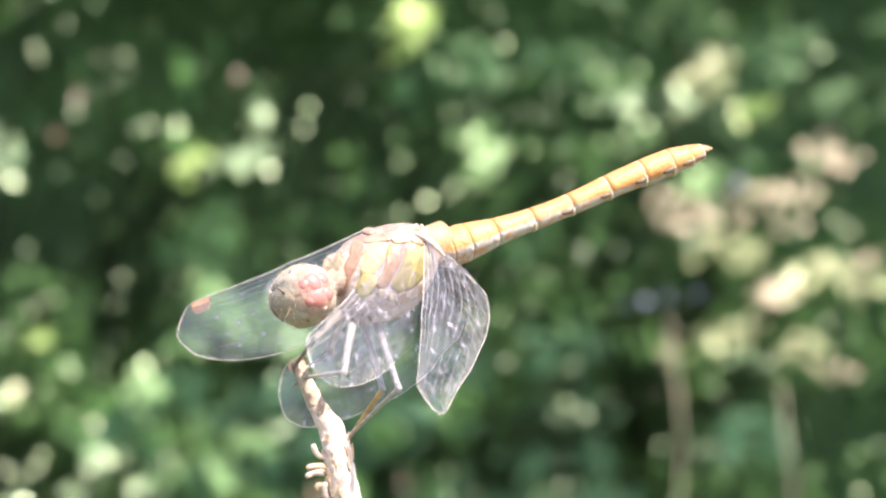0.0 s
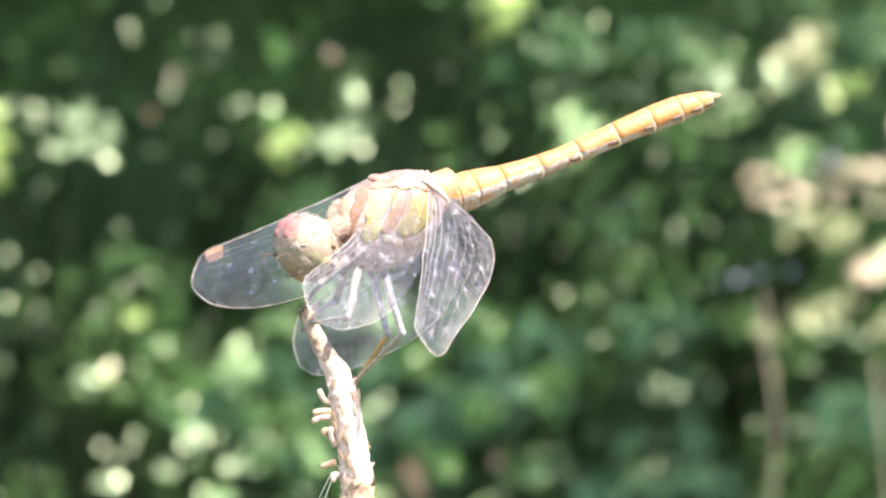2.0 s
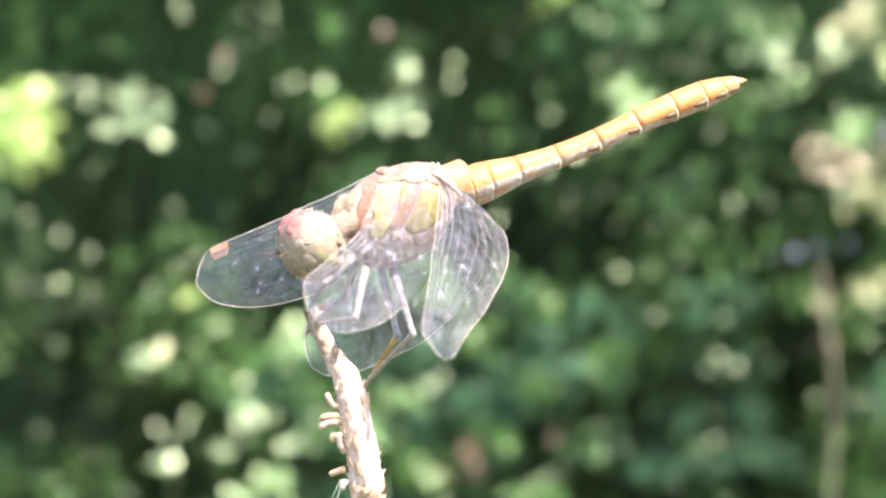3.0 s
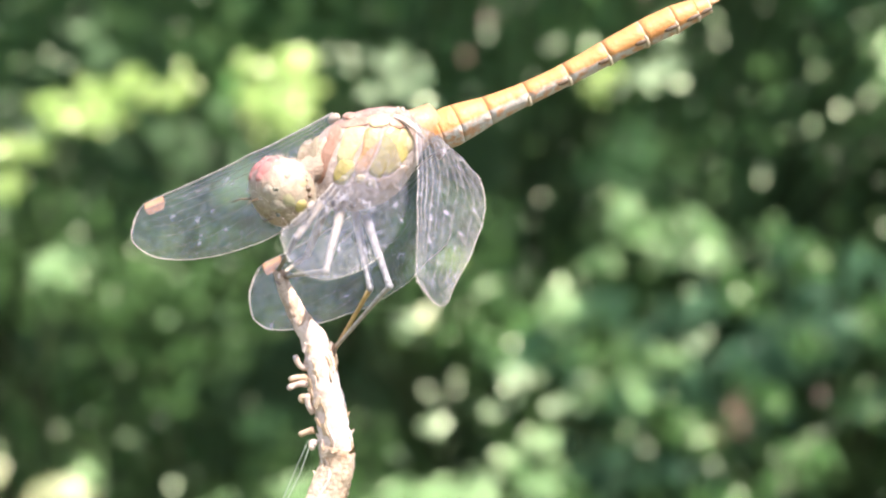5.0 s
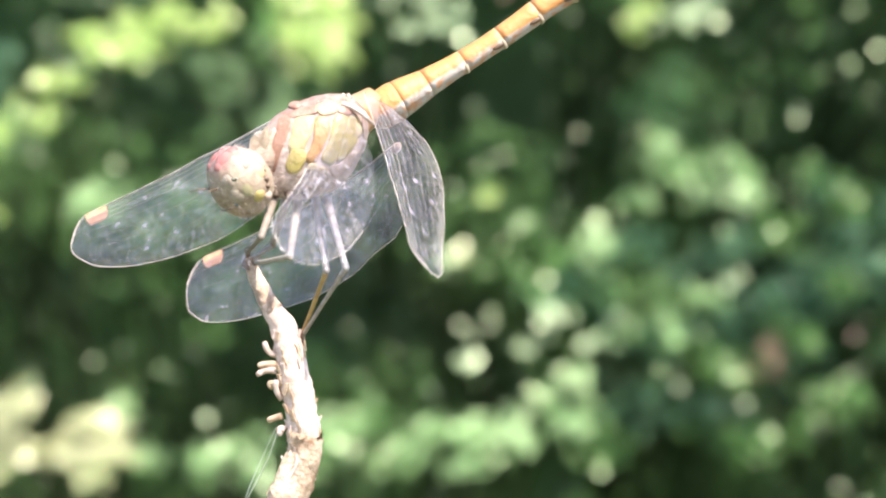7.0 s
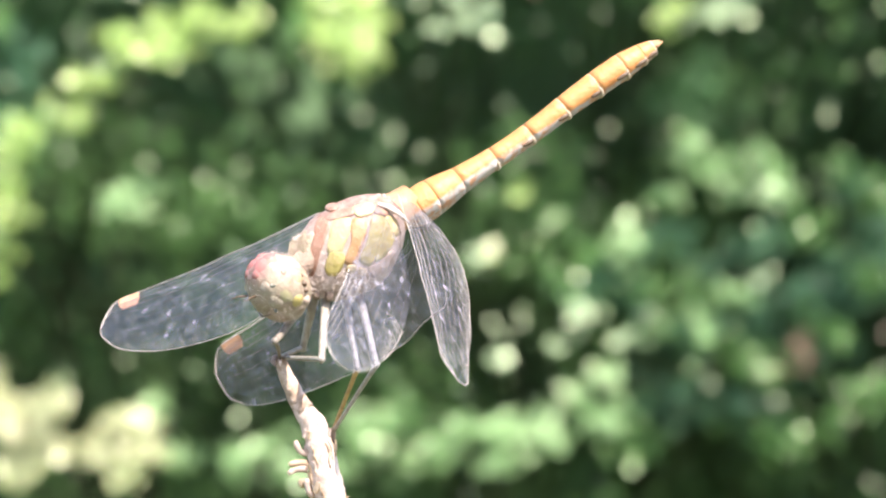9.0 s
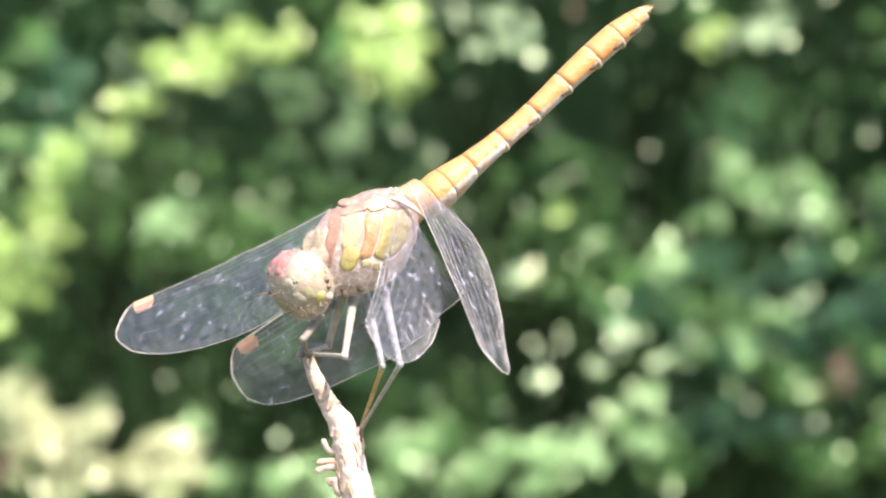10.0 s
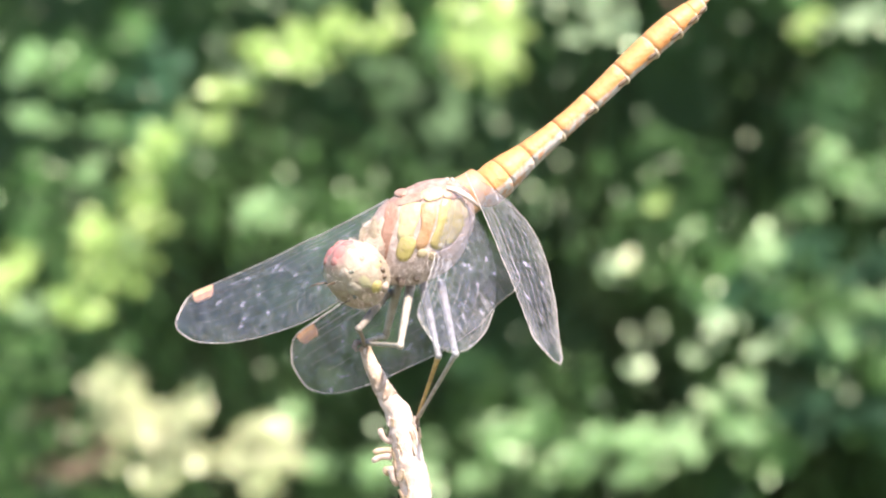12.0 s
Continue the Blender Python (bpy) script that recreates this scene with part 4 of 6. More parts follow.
# ---- ground and hedge ----
bm = bmesh.new()
side = 60
for i in range(side + 1):
    for j in range(side + 1):
        x, y = (i / side * 2 - 1), (j / side * 2 - 1)
        x, y = math.copysign(abs(x) ** 3, x) * 400, math.copysign(abs(y) ** 3, y) * 400
        bm.verts.new((x, y, noise.noise(Vector((x, y, 0)) * 0.9) * 0.02 - 0.012))
bm.verts.ensure_lookup_table()
for i in range(side):
    for j in range(side):
        k = i * (side + 1) + j
        bm.faces.new((bm.verts[k], bm.verts[k + side + 1], bm.verts[k + side + 2], bm.verts[k + 1]))
tagged(finish(bm, "ground", SOIL), "brown-green leaf litter and soil", kind="structure")


def leaf_mass(centres, count, size, rnd, tumble=0.4, broad=0.35, turned=0.0):
    """Many small folded leaves, each scattered round one of the centres (x, y, z, rx, ry, rz); some are turned flat to
    mirror the sun at the camera.
    """
    verts, faces = [], []
    for i in range(count):
        x, y, z, rx, ry, rz = centres[i % len(centres)]
        while True:
            a, b, c = rnd.uniform(-1, 1), rnd.uniform(-1, 1), rnd.uniform(-1, 1)
            if a * a + b * b + c * c < 1:
                break
        p = Vector((x + a * rx, y + b * ry, z + c * rz))
        fold = 0.35
        if rnd.random() < turned:
            fold = 0.05
            up = Vector((rnd.gauss(0.18, 0.065), rnd.gauss(-0.85, 0.065), rnd.gauss(0.49, 0.065))).normalized()
        else:
            up = Vector((rnd.gauss(0.15, tumble), rnd.gauss(-0.5, tumble), rnd.gauss(0.75, tumble))).normalized()
        way = up.cross(Vector((rnd.gauss(0, 1), rnd.gauss(0, 1), rnd.gauss(0, 1)))).normalized()
        sidev = way.cross(up)
        L = size * rnd.uniform(0.6, 1.3)
        W = L * broad * rnd.uniform(0.8, 1.2)
        k = len(verts)
        verts += [p, p + way * L * 0.35 + sidev * W + up * W * fold, p + way * L * 0.75 + sidev * W * 0.7 + up * W * fold * 0.6, p + way * L - up * L * fold * 0.34,
                  p + way * L * 0.75 - sidev * W * 0.7 + up * W * fold * 0.6, p + way * L * 0.35 - sidev * W + up * W * fold, p + way * L * 0.5]
        faces += [(k, k + 6, k + 2, k + 1), (k + 6, k + 3, k + 2), (k, k + 5, k + 4, k + 6), (k + 6, k + 4, k + 3)]
    return verts, faces


def shrub(label, root_at, sprays, leaf, size, density, rnd, few=10, depth=(1.62, 1.76), broad=0.38, turned=0.05):
    """A bush with a rooted stem, and a bough with its own leaves for each spray (x, z, half-width, half-height)."""
    bm = bmesh.new()
    rx, ry = root_at
    zs = [s[1] for s in sprays]
    top = max(zs) + 0.05
    stem = [(rx + 0.02 * math.sin(k * 1.7), ry + 0.02 * math.cos(k * 2.1), top * k / 8) for k in range(9)]
    tube(bm, stem, [0.007 - 0.0007 * k for k in range(9)], sides=8)
    bush = finish(bm, "shrub", WOOD, None, label)
    tagged(bush, category="shrub", group="shrubs of the hedge")
    for x, z, w, h in sprays:
        y = rnd.uniform(*depth)
        foot = Vector(stem[max(1, min(8, int((z - 0.12) / top * 8)))])
        tip = Vector((x, y, z))
        mid = (foot + tip) / 2 + Vector((0, 0.12, 0.03))
        bm = bmesh.new()
        pts = [foot * (1 - t) ** 2 + mid * 2 * t * (1 - t) + tip * t * t for t in (0, .2, .4, .6, .8, 1)]
        tube(bm, pts, [0.0018, 0.0016, 0.0013, 0.0011, 0.0009, 0.0007], sides=5)
        bough = part("bough", bm, WOOD, bush)
        n = max(few, int(density * 20 * w * h * 1e4))
        centres = [(x + rnd.uniform(-.75, .75) * w, y + rnd.uniform(-0.04, 0.04), z + rnd.uniform(-.75, .75) * h, w * .34 + 0.002, 0.02, h * .34 + 0.002) for _ in range(8)]
        vs, fs = leaf_mass(centres, n, size, rnd, 0.5, broad, turned)
        tagged(raw("leaves", vs, fs, leaf, bough), kind="stuff")
    return bush


rnd = random.Random(11)
# Leaf colours here carry each bush's sun, half light or shade.
shrub("sunlit lime-green bush with small leaves in the hedge", (-0.24, 2.03), [(-0.313, 0.745, 0.0088, 0.0082), (-0.310, 0.732, 0.0119, 0.0113), (-0.277, 0.764, 0.0078, 0.0088), (-0.274, 0.720, 0.0094, 0.0078), (-0.270, 0.742, 0.0125, 0.0119), (-0.261, 0.726, 0.0157, 0.0119), (-0.261, 0.755, 0.0157, 0.0119), (-0.255, 0.717, 0.0063, 0.0056), (-0.248, 0.748, 0.0094, 0.0088), (-0.248, 0.767, 0.0125, 0.0100), (-0.236, 0.783, 0.0125, 0.0088), (-0.229, 0.798, 0.0094, 0.0078), (-0.220, 0.811, 0.0110, 0.0088), (-0.207, 0.823, 0.0110, 0.0088), (-0.192, 0.836, 0.0110, 0.0069), (-0.176, 0.858, 0.0078, 0.0078), (-0.167, 0.861, 0.0110, 0.0094)], LEAF_SUNLIT_LIME, 0.0056, 3.4, rnd, 10, (1.60, 1.76), 0.40, 0.06)
shrub("yellow-lime bush in full sunshine", (0.04, 2.09), [(-0.151, 0.864, 0.0141, 0.0109), (-0.145, 0.851, 0.0125, 0.0056), (-0.132, 0.872, 0.0125, 0.0094), (-0.112, 0.873, 0.0094, 0.0094), (-0.069, 0.885, 0.0078, 0.0056), (-0.066, 0.867, 0.0094, 0.0078), (-0.057, 0.854, 0.0156, 0.0119), (-0.054, 0.882, 0.0156, 0.0119), (-0.051, 0.843, 0.0078, 0.0031), (-0.044, 0.876, 0.0141, 0.0119), (-0.041, 0.857, 0.0125, 0.0119), (0.041, 0.774, 0.0037, 0.0037), (0.127, 0.877, 0.0081, 0.0081), (0.234, 0.959, 0.0088, 0.0069), (0.241, 0.953, 0.0107, 0.0107), (0.242, 0.942, 0.0051, 0.0038), (0.250, 0.961, 0.0088, 0.0070), (0.425, 0.907, 0.0058, 0.0045)], LEAF_SUNLIT_LIME, 0.0056, 3.4, rnd, 10, (1.60, 1.76), 0.40, 0.06)
shrub("glossy bush with sun glints put into its pale leaf colour", (-0.01, 2.00), [(-0.208, 0.673, 0.0044, 0.0038), (-0.189, 0.848, 0.0044, 0.0044), (-0.005, 0.863, 0.0050, 0.0050), (0.009, 0.885, 0.0069, 0.0050), (0.018, 0.743, 0.0087, 0.0069), (0.018, 0.877, 0.0119, 0.0100), (0.027, 0.869, 0.0056, 0.0050), (0.030, 0.684, 0.0044, 0.0050), (0.064, 0.693, 0.0031, 0.0031), (0.074, 0.707, 0.0044, 0.0106), (0.083, 0.713, 0.0031, 0.0031)], LEAF_HIGHLIGHT, 0.0050, 2.2, rnd, 6, (1.62, 1.76), 0.45, 0.14)
shrub("glossy bush whose pale leaves stand in for sun glints", (0.23, 2.06), [(0.094, 0.696, 0.0031, 0.0037), (0.108, 0.695, 0.0031, 0.0044), (0.149, 0.875, 0.0062, 0.0044), (0.156, 0.895, 0.0056, 0.0081), (0.158, 0.880, 0.0131, 0.0087), (0.164, 0.779, 0.0044, 0.0037), (0.170, 0.730, 0.0022, 0.0022), (0.183, 0.775, 0.0093, 0.0075), (0.354, 0.915, 0.0045, 0.0038), (0.355, 0.910, 0.0064, 0.0064), (0.394, 0.913, 0.0064, 0.0070), (0.427, 0.771, 0.0051, 0.0038)], LEAF_HIGHLIGHT, 0.0050, 2.2, rnd, 6, (1.62, 1.76), 0.45, 0.14)
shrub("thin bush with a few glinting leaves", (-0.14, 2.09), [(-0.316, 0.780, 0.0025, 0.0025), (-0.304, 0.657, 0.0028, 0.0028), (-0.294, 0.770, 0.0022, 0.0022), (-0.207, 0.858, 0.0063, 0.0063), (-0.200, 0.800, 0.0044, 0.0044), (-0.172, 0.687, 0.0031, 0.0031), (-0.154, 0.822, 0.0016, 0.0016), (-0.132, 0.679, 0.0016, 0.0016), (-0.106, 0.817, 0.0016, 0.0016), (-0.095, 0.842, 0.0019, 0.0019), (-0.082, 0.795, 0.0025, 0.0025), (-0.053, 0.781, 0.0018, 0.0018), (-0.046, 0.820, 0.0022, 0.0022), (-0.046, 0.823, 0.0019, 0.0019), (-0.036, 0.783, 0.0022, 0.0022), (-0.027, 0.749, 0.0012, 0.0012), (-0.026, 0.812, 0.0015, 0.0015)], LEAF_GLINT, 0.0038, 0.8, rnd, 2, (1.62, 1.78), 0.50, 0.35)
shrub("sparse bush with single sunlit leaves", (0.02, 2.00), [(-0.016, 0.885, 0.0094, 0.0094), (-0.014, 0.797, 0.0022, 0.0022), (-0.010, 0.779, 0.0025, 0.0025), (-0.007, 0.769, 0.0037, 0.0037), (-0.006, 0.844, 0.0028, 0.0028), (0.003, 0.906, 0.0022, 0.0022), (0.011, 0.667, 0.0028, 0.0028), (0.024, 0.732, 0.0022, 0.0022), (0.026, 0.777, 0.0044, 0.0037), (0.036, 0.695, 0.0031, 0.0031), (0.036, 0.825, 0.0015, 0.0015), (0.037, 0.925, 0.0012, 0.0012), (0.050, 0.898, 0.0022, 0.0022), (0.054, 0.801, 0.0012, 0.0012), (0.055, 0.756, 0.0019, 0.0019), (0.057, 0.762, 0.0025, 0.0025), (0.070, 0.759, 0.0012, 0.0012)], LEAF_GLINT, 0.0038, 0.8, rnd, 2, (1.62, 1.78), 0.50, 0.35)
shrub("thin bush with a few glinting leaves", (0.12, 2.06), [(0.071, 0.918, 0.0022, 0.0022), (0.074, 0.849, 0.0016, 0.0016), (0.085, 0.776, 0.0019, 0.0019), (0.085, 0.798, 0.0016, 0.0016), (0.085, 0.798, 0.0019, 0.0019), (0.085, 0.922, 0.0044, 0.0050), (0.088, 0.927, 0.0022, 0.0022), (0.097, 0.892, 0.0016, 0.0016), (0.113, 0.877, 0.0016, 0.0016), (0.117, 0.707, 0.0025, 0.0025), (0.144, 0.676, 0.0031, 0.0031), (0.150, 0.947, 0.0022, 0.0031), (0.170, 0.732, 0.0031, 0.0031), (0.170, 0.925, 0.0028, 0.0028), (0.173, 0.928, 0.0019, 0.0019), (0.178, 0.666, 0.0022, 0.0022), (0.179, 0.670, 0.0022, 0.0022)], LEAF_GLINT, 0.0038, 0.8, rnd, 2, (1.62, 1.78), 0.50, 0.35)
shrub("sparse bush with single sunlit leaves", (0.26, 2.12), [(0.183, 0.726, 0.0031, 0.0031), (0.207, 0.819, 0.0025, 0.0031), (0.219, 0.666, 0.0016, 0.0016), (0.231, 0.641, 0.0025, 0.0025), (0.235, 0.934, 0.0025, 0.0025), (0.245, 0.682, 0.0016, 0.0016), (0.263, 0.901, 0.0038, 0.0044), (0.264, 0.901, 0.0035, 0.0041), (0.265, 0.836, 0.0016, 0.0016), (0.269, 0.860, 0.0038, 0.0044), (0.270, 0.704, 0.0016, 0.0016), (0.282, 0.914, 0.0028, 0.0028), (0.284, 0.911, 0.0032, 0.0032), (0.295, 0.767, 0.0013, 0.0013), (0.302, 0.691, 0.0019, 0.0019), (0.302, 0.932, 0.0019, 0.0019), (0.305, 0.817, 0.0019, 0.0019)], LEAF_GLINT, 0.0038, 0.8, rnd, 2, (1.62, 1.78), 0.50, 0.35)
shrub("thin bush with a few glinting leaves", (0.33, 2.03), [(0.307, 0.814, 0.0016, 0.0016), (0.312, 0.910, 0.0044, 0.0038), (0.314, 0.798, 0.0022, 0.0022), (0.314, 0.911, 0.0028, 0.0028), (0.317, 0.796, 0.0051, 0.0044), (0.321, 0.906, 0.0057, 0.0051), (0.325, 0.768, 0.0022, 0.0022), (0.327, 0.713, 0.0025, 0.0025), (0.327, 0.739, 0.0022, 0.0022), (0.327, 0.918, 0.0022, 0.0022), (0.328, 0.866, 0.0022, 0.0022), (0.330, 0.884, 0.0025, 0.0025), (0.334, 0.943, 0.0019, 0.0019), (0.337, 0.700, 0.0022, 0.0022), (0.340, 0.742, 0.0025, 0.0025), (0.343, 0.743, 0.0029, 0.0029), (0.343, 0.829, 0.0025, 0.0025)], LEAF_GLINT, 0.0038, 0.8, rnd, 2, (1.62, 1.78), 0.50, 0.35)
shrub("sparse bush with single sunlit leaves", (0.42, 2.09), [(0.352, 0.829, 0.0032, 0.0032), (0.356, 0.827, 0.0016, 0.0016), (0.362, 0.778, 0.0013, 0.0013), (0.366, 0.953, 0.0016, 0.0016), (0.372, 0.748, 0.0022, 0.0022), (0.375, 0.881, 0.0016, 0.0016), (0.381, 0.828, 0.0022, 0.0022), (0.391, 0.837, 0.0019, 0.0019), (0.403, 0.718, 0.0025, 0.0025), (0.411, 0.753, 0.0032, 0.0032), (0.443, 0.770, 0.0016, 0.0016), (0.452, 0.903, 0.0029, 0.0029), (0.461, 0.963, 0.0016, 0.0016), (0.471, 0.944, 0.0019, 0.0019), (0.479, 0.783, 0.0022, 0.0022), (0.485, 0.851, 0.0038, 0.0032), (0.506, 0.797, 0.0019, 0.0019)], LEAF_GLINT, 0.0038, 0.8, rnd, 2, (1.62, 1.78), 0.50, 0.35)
shrub("fresh green bush with sunlit leaf tips", (-0.20, 2.00), [(-0.316, 0.714, 0.0088, 0.0082), (-0.316, 0.827, 0.0050, 0.0063), (-0.303, 0.852, 0.0107, 0.0107), (-0.297, 0.823, 0.0088, 0.0063), (-0.277, 0.792, 0.0069, 0.0081), (-0.275, 0.823, 0.0050, 0.0044), (-0.173, 0.773, 0.0131, 0.0100), (-0.167, 0.657, 0.0081, 0.0069), (-0.167, 0.781, 0.0063, 0.0056), (-0.148, 0.626, 0.0125, 0.0056), (-0.108, 0.629, 0.0125, 0.0069), (-0.095, 0.635, 0.0113, 0.0069), (-0.082, 0.626, 0.0094, 0.0056), (-0.057, 0.626, 0.0094, 0.0056)], LEAF_SUNLIT_FRESH, 0.0052, 3.3, rnd, 10, (1.62, 1.78), 0.40, 0.06)
shrub("pale fresh green low bush in sunshine", (0.03, 2.06), [(-0.051, 0.645, 0.0087, 0.0087), (-0.039, 0.635, 0.0150, 0.0112), (-0.032, 0.651, 0.0112, 0.0112), (-0.011, 0.626, 0.0187, 0.0069), (-0.001, 0.639, 0.0131, 0.0100), (0.018, 0.645, 0.0144, 0.0100), (0.030, 0.629, 0.0187, 0.0087), (0.036, 0.648, 0.0119, 0.0087), (0.052, 0.651, 0.0112, 0.0087), (0.064, 0.645, 0.0112, 0.0087), (0.071, 0.663, 0.0087, 0.0081), (0.086, 0.657, 0.0112, 0.0112), (0.086, 0.673, 0.0100, 0.0081), (0.100, 0.748, 0.0106, 0.0078)], LEAF_SUNLIT_FRESH, 0.0052, 3.3, rnd, 10, (1.62, 1.78), 0.40, 0.06)
shrub("fresh green bush with sunlit leaf tips", (0.21, 2.12), [(0.105, 0.757, 0.0078, 0.0050), (0.127, 0.776, 0.0093, 0.0078), (0.138, 0.801, 0.0093, 0.0078), (0.142, 0.695, 0.0050, 0.0062), (0.145, 0.707, 0.0081, 0.0062), (0.152, 0.791, 0.0140, 0.0081), (0.161, 0.719, 0.0106, 0.0062), (0.167, 0.779, 0.0109, 0.0081), (0.173, 0.794, 0.0112, 0.0081), (0.183, 0.775, 0.0112, 0.0093), (0.283, 0.895, 0.0089, 0.0076), (0.287, 0.872, 0.0095, 0.0079), (0.294, 0.880, 0.0108, 0.0095), (0.380, 0.896, 0.0096, 0.0057), (0.426, 0.875, 0.0141, 0.0064)], LEAF_SUNLIT_FRESH, 0.0052, 3.3, rnd, 10, (1.62, 1.78), 0.40, 0.06)
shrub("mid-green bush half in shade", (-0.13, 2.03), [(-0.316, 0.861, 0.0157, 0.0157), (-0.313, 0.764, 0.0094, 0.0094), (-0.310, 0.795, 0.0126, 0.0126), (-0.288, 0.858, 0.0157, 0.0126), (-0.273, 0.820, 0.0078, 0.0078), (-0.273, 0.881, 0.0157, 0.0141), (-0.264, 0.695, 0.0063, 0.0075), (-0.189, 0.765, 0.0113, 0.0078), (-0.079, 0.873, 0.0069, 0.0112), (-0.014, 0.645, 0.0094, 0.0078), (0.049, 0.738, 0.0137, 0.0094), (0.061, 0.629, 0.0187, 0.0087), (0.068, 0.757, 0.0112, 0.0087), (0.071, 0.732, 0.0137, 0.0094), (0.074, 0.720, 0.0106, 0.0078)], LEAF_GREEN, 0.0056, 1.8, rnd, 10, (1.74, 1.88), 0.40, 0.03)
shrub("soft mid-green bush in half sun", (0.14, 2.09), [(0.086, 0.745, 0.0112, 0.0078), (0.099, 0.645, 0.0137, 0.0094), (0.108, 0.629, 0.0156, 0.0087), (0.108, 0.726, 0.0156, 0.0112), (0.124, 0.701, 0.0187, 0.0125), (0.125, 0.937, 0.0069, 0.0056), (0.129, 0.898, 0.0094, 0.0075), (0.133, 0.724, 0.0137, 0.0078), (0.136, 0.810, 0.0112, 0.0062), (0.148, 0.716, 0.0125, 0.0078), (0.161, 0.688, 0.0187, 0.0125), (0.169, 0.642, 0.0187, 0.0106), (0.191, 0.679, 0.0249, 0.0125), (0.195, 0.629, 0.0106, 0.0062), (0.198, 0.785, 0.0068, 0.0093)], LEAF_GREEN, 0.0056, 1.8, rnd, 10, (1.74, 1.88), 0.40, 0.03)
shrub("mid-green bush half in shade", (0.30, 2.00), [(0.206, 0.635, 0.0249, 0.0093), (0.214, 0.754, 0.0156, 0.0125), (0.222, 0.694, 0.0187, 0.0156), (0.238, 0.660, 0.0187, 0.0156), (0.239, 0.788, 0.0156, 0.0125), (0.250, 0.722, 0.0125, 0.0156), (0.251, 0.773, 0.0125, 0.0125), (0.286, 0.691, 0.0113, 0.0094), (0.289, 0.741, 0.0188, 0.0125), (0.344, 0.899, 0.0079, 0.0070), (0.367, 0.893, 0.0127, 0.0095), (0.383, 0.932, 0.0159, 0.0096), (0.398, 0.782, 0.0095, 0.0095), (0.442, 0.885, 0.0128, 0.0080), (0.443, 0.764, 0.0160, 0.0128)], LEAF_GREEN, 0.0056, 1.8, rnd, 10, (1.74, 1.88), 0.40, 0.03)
shrub("soft blue-green bush in half light", (0.11, 2.12), [(-0.264, 0.858, 0.0219, 0.0219), (-0.251, 0.817, 0.0157, 0.0188), (0.092, 0.720, 0.0249, 0.0187), (0.124, 0.744, 0.0343, 0.0156), (0.139, 0.654, 0.0436, 0.0156), (0.155, 0.695, 0.0343, 0.0156), (0.176, 0.744, 0.0280, 0.0218), (0.186, 0.645, 0.0218, 0.0187), (0.191, 0.648, 0.0311, 0.0156), (0.195, 0.701, 0.0187, 0.0280), (0.214, 0.691, 0.0249, 0.0187), (0.222, 0.722, 0.0249, 0.0187), (0.231, 0.679, 0.0249, 0.0187)], LEAF_HALF_LIT_TEAL, 0.0070, 1.2, rnd, 10, (1.80, 1.92), 0.38, 0.02)
shrub("soft blue-green bush in half light", (0.33, 2.03), [(0.239, 0.779, 0.0188, 0.0156), (0.241, 0.719, 0.0220, 0.0126), (0.251, 0.723, 0.0469, 0.0188), (0.264, 0.748, 0.0250, 0.0156), (0.295, 0.733, 0.0284, 0.0126), (0.299, 0.767, 0.0251, 0.0157), (0.315, 0.698, 0.0470, 0.0188), (0.347, 0.676, 0.0471, 0.0094), (0.368, 0.781, 0.0222, 0.0159), (0.372, 0.767, 0.0252, 0.0189), (0.378, 0.723, 0.0315, 0.0252), (0.394, 0.685, 0.0283, 0.0157), (0.483, 0.729, 0.0256, 0.0224)], LEAF_HALF_LIT_TEAL, 0.0070, 1.2, rnd, 10, (1.80, 1.92), 0.38, 0.02)
shrub("soft dull green bush in half light", (0.28, 2.03), [(-0.064, 0.676, 0.0219, 0.0125), (0.123, 0.645, 0.0280, 0.0125), (0.142, 0.835, 0.0218, 0.0156), (0.167, 0.853, 0.0187, 0.0156), (0.180, 0.822, 0.0249, 0.0218), (0.286, 0.941, 0.0222, 0.0190), (0.335, 0.844, 0.0190, 0.0127), (0.350, 0.953, 0.0573, 0.0178), (0.416, 0.894, 0.0224, 0.0128), (0.478, 0.928, 0.0193, 0.0161), (0.491, 0.957, 0.0257, 0.0193), (0.511, 0.896, 0.0129, 0.0225)], LEAF_HALF_LIT, 0.0070, 1.1, rnd, 10, (1.88, 2.00), 0.38, 0.02)
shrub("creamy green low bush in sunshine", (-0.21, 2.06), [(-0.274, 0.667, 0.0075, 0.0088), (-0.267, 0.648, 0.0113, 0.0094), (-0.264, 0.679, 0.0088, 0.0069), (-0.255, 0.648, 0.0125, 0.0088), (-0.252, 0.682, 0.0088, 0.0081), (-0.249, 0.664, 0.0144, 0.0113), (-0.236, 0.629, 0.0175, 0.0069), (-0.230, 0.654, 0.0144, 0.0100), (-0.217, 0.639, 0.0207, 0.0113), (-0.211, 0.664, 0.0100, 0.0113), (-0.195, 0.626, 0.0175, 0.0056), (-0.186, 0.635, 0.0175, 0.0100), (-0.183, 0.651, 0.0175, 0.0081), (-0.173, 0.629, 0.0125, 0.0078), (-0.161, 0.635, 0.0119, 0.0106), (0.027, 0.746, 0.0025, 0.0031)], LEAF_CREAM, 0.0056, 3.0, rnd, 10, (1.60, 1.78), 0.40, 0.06)
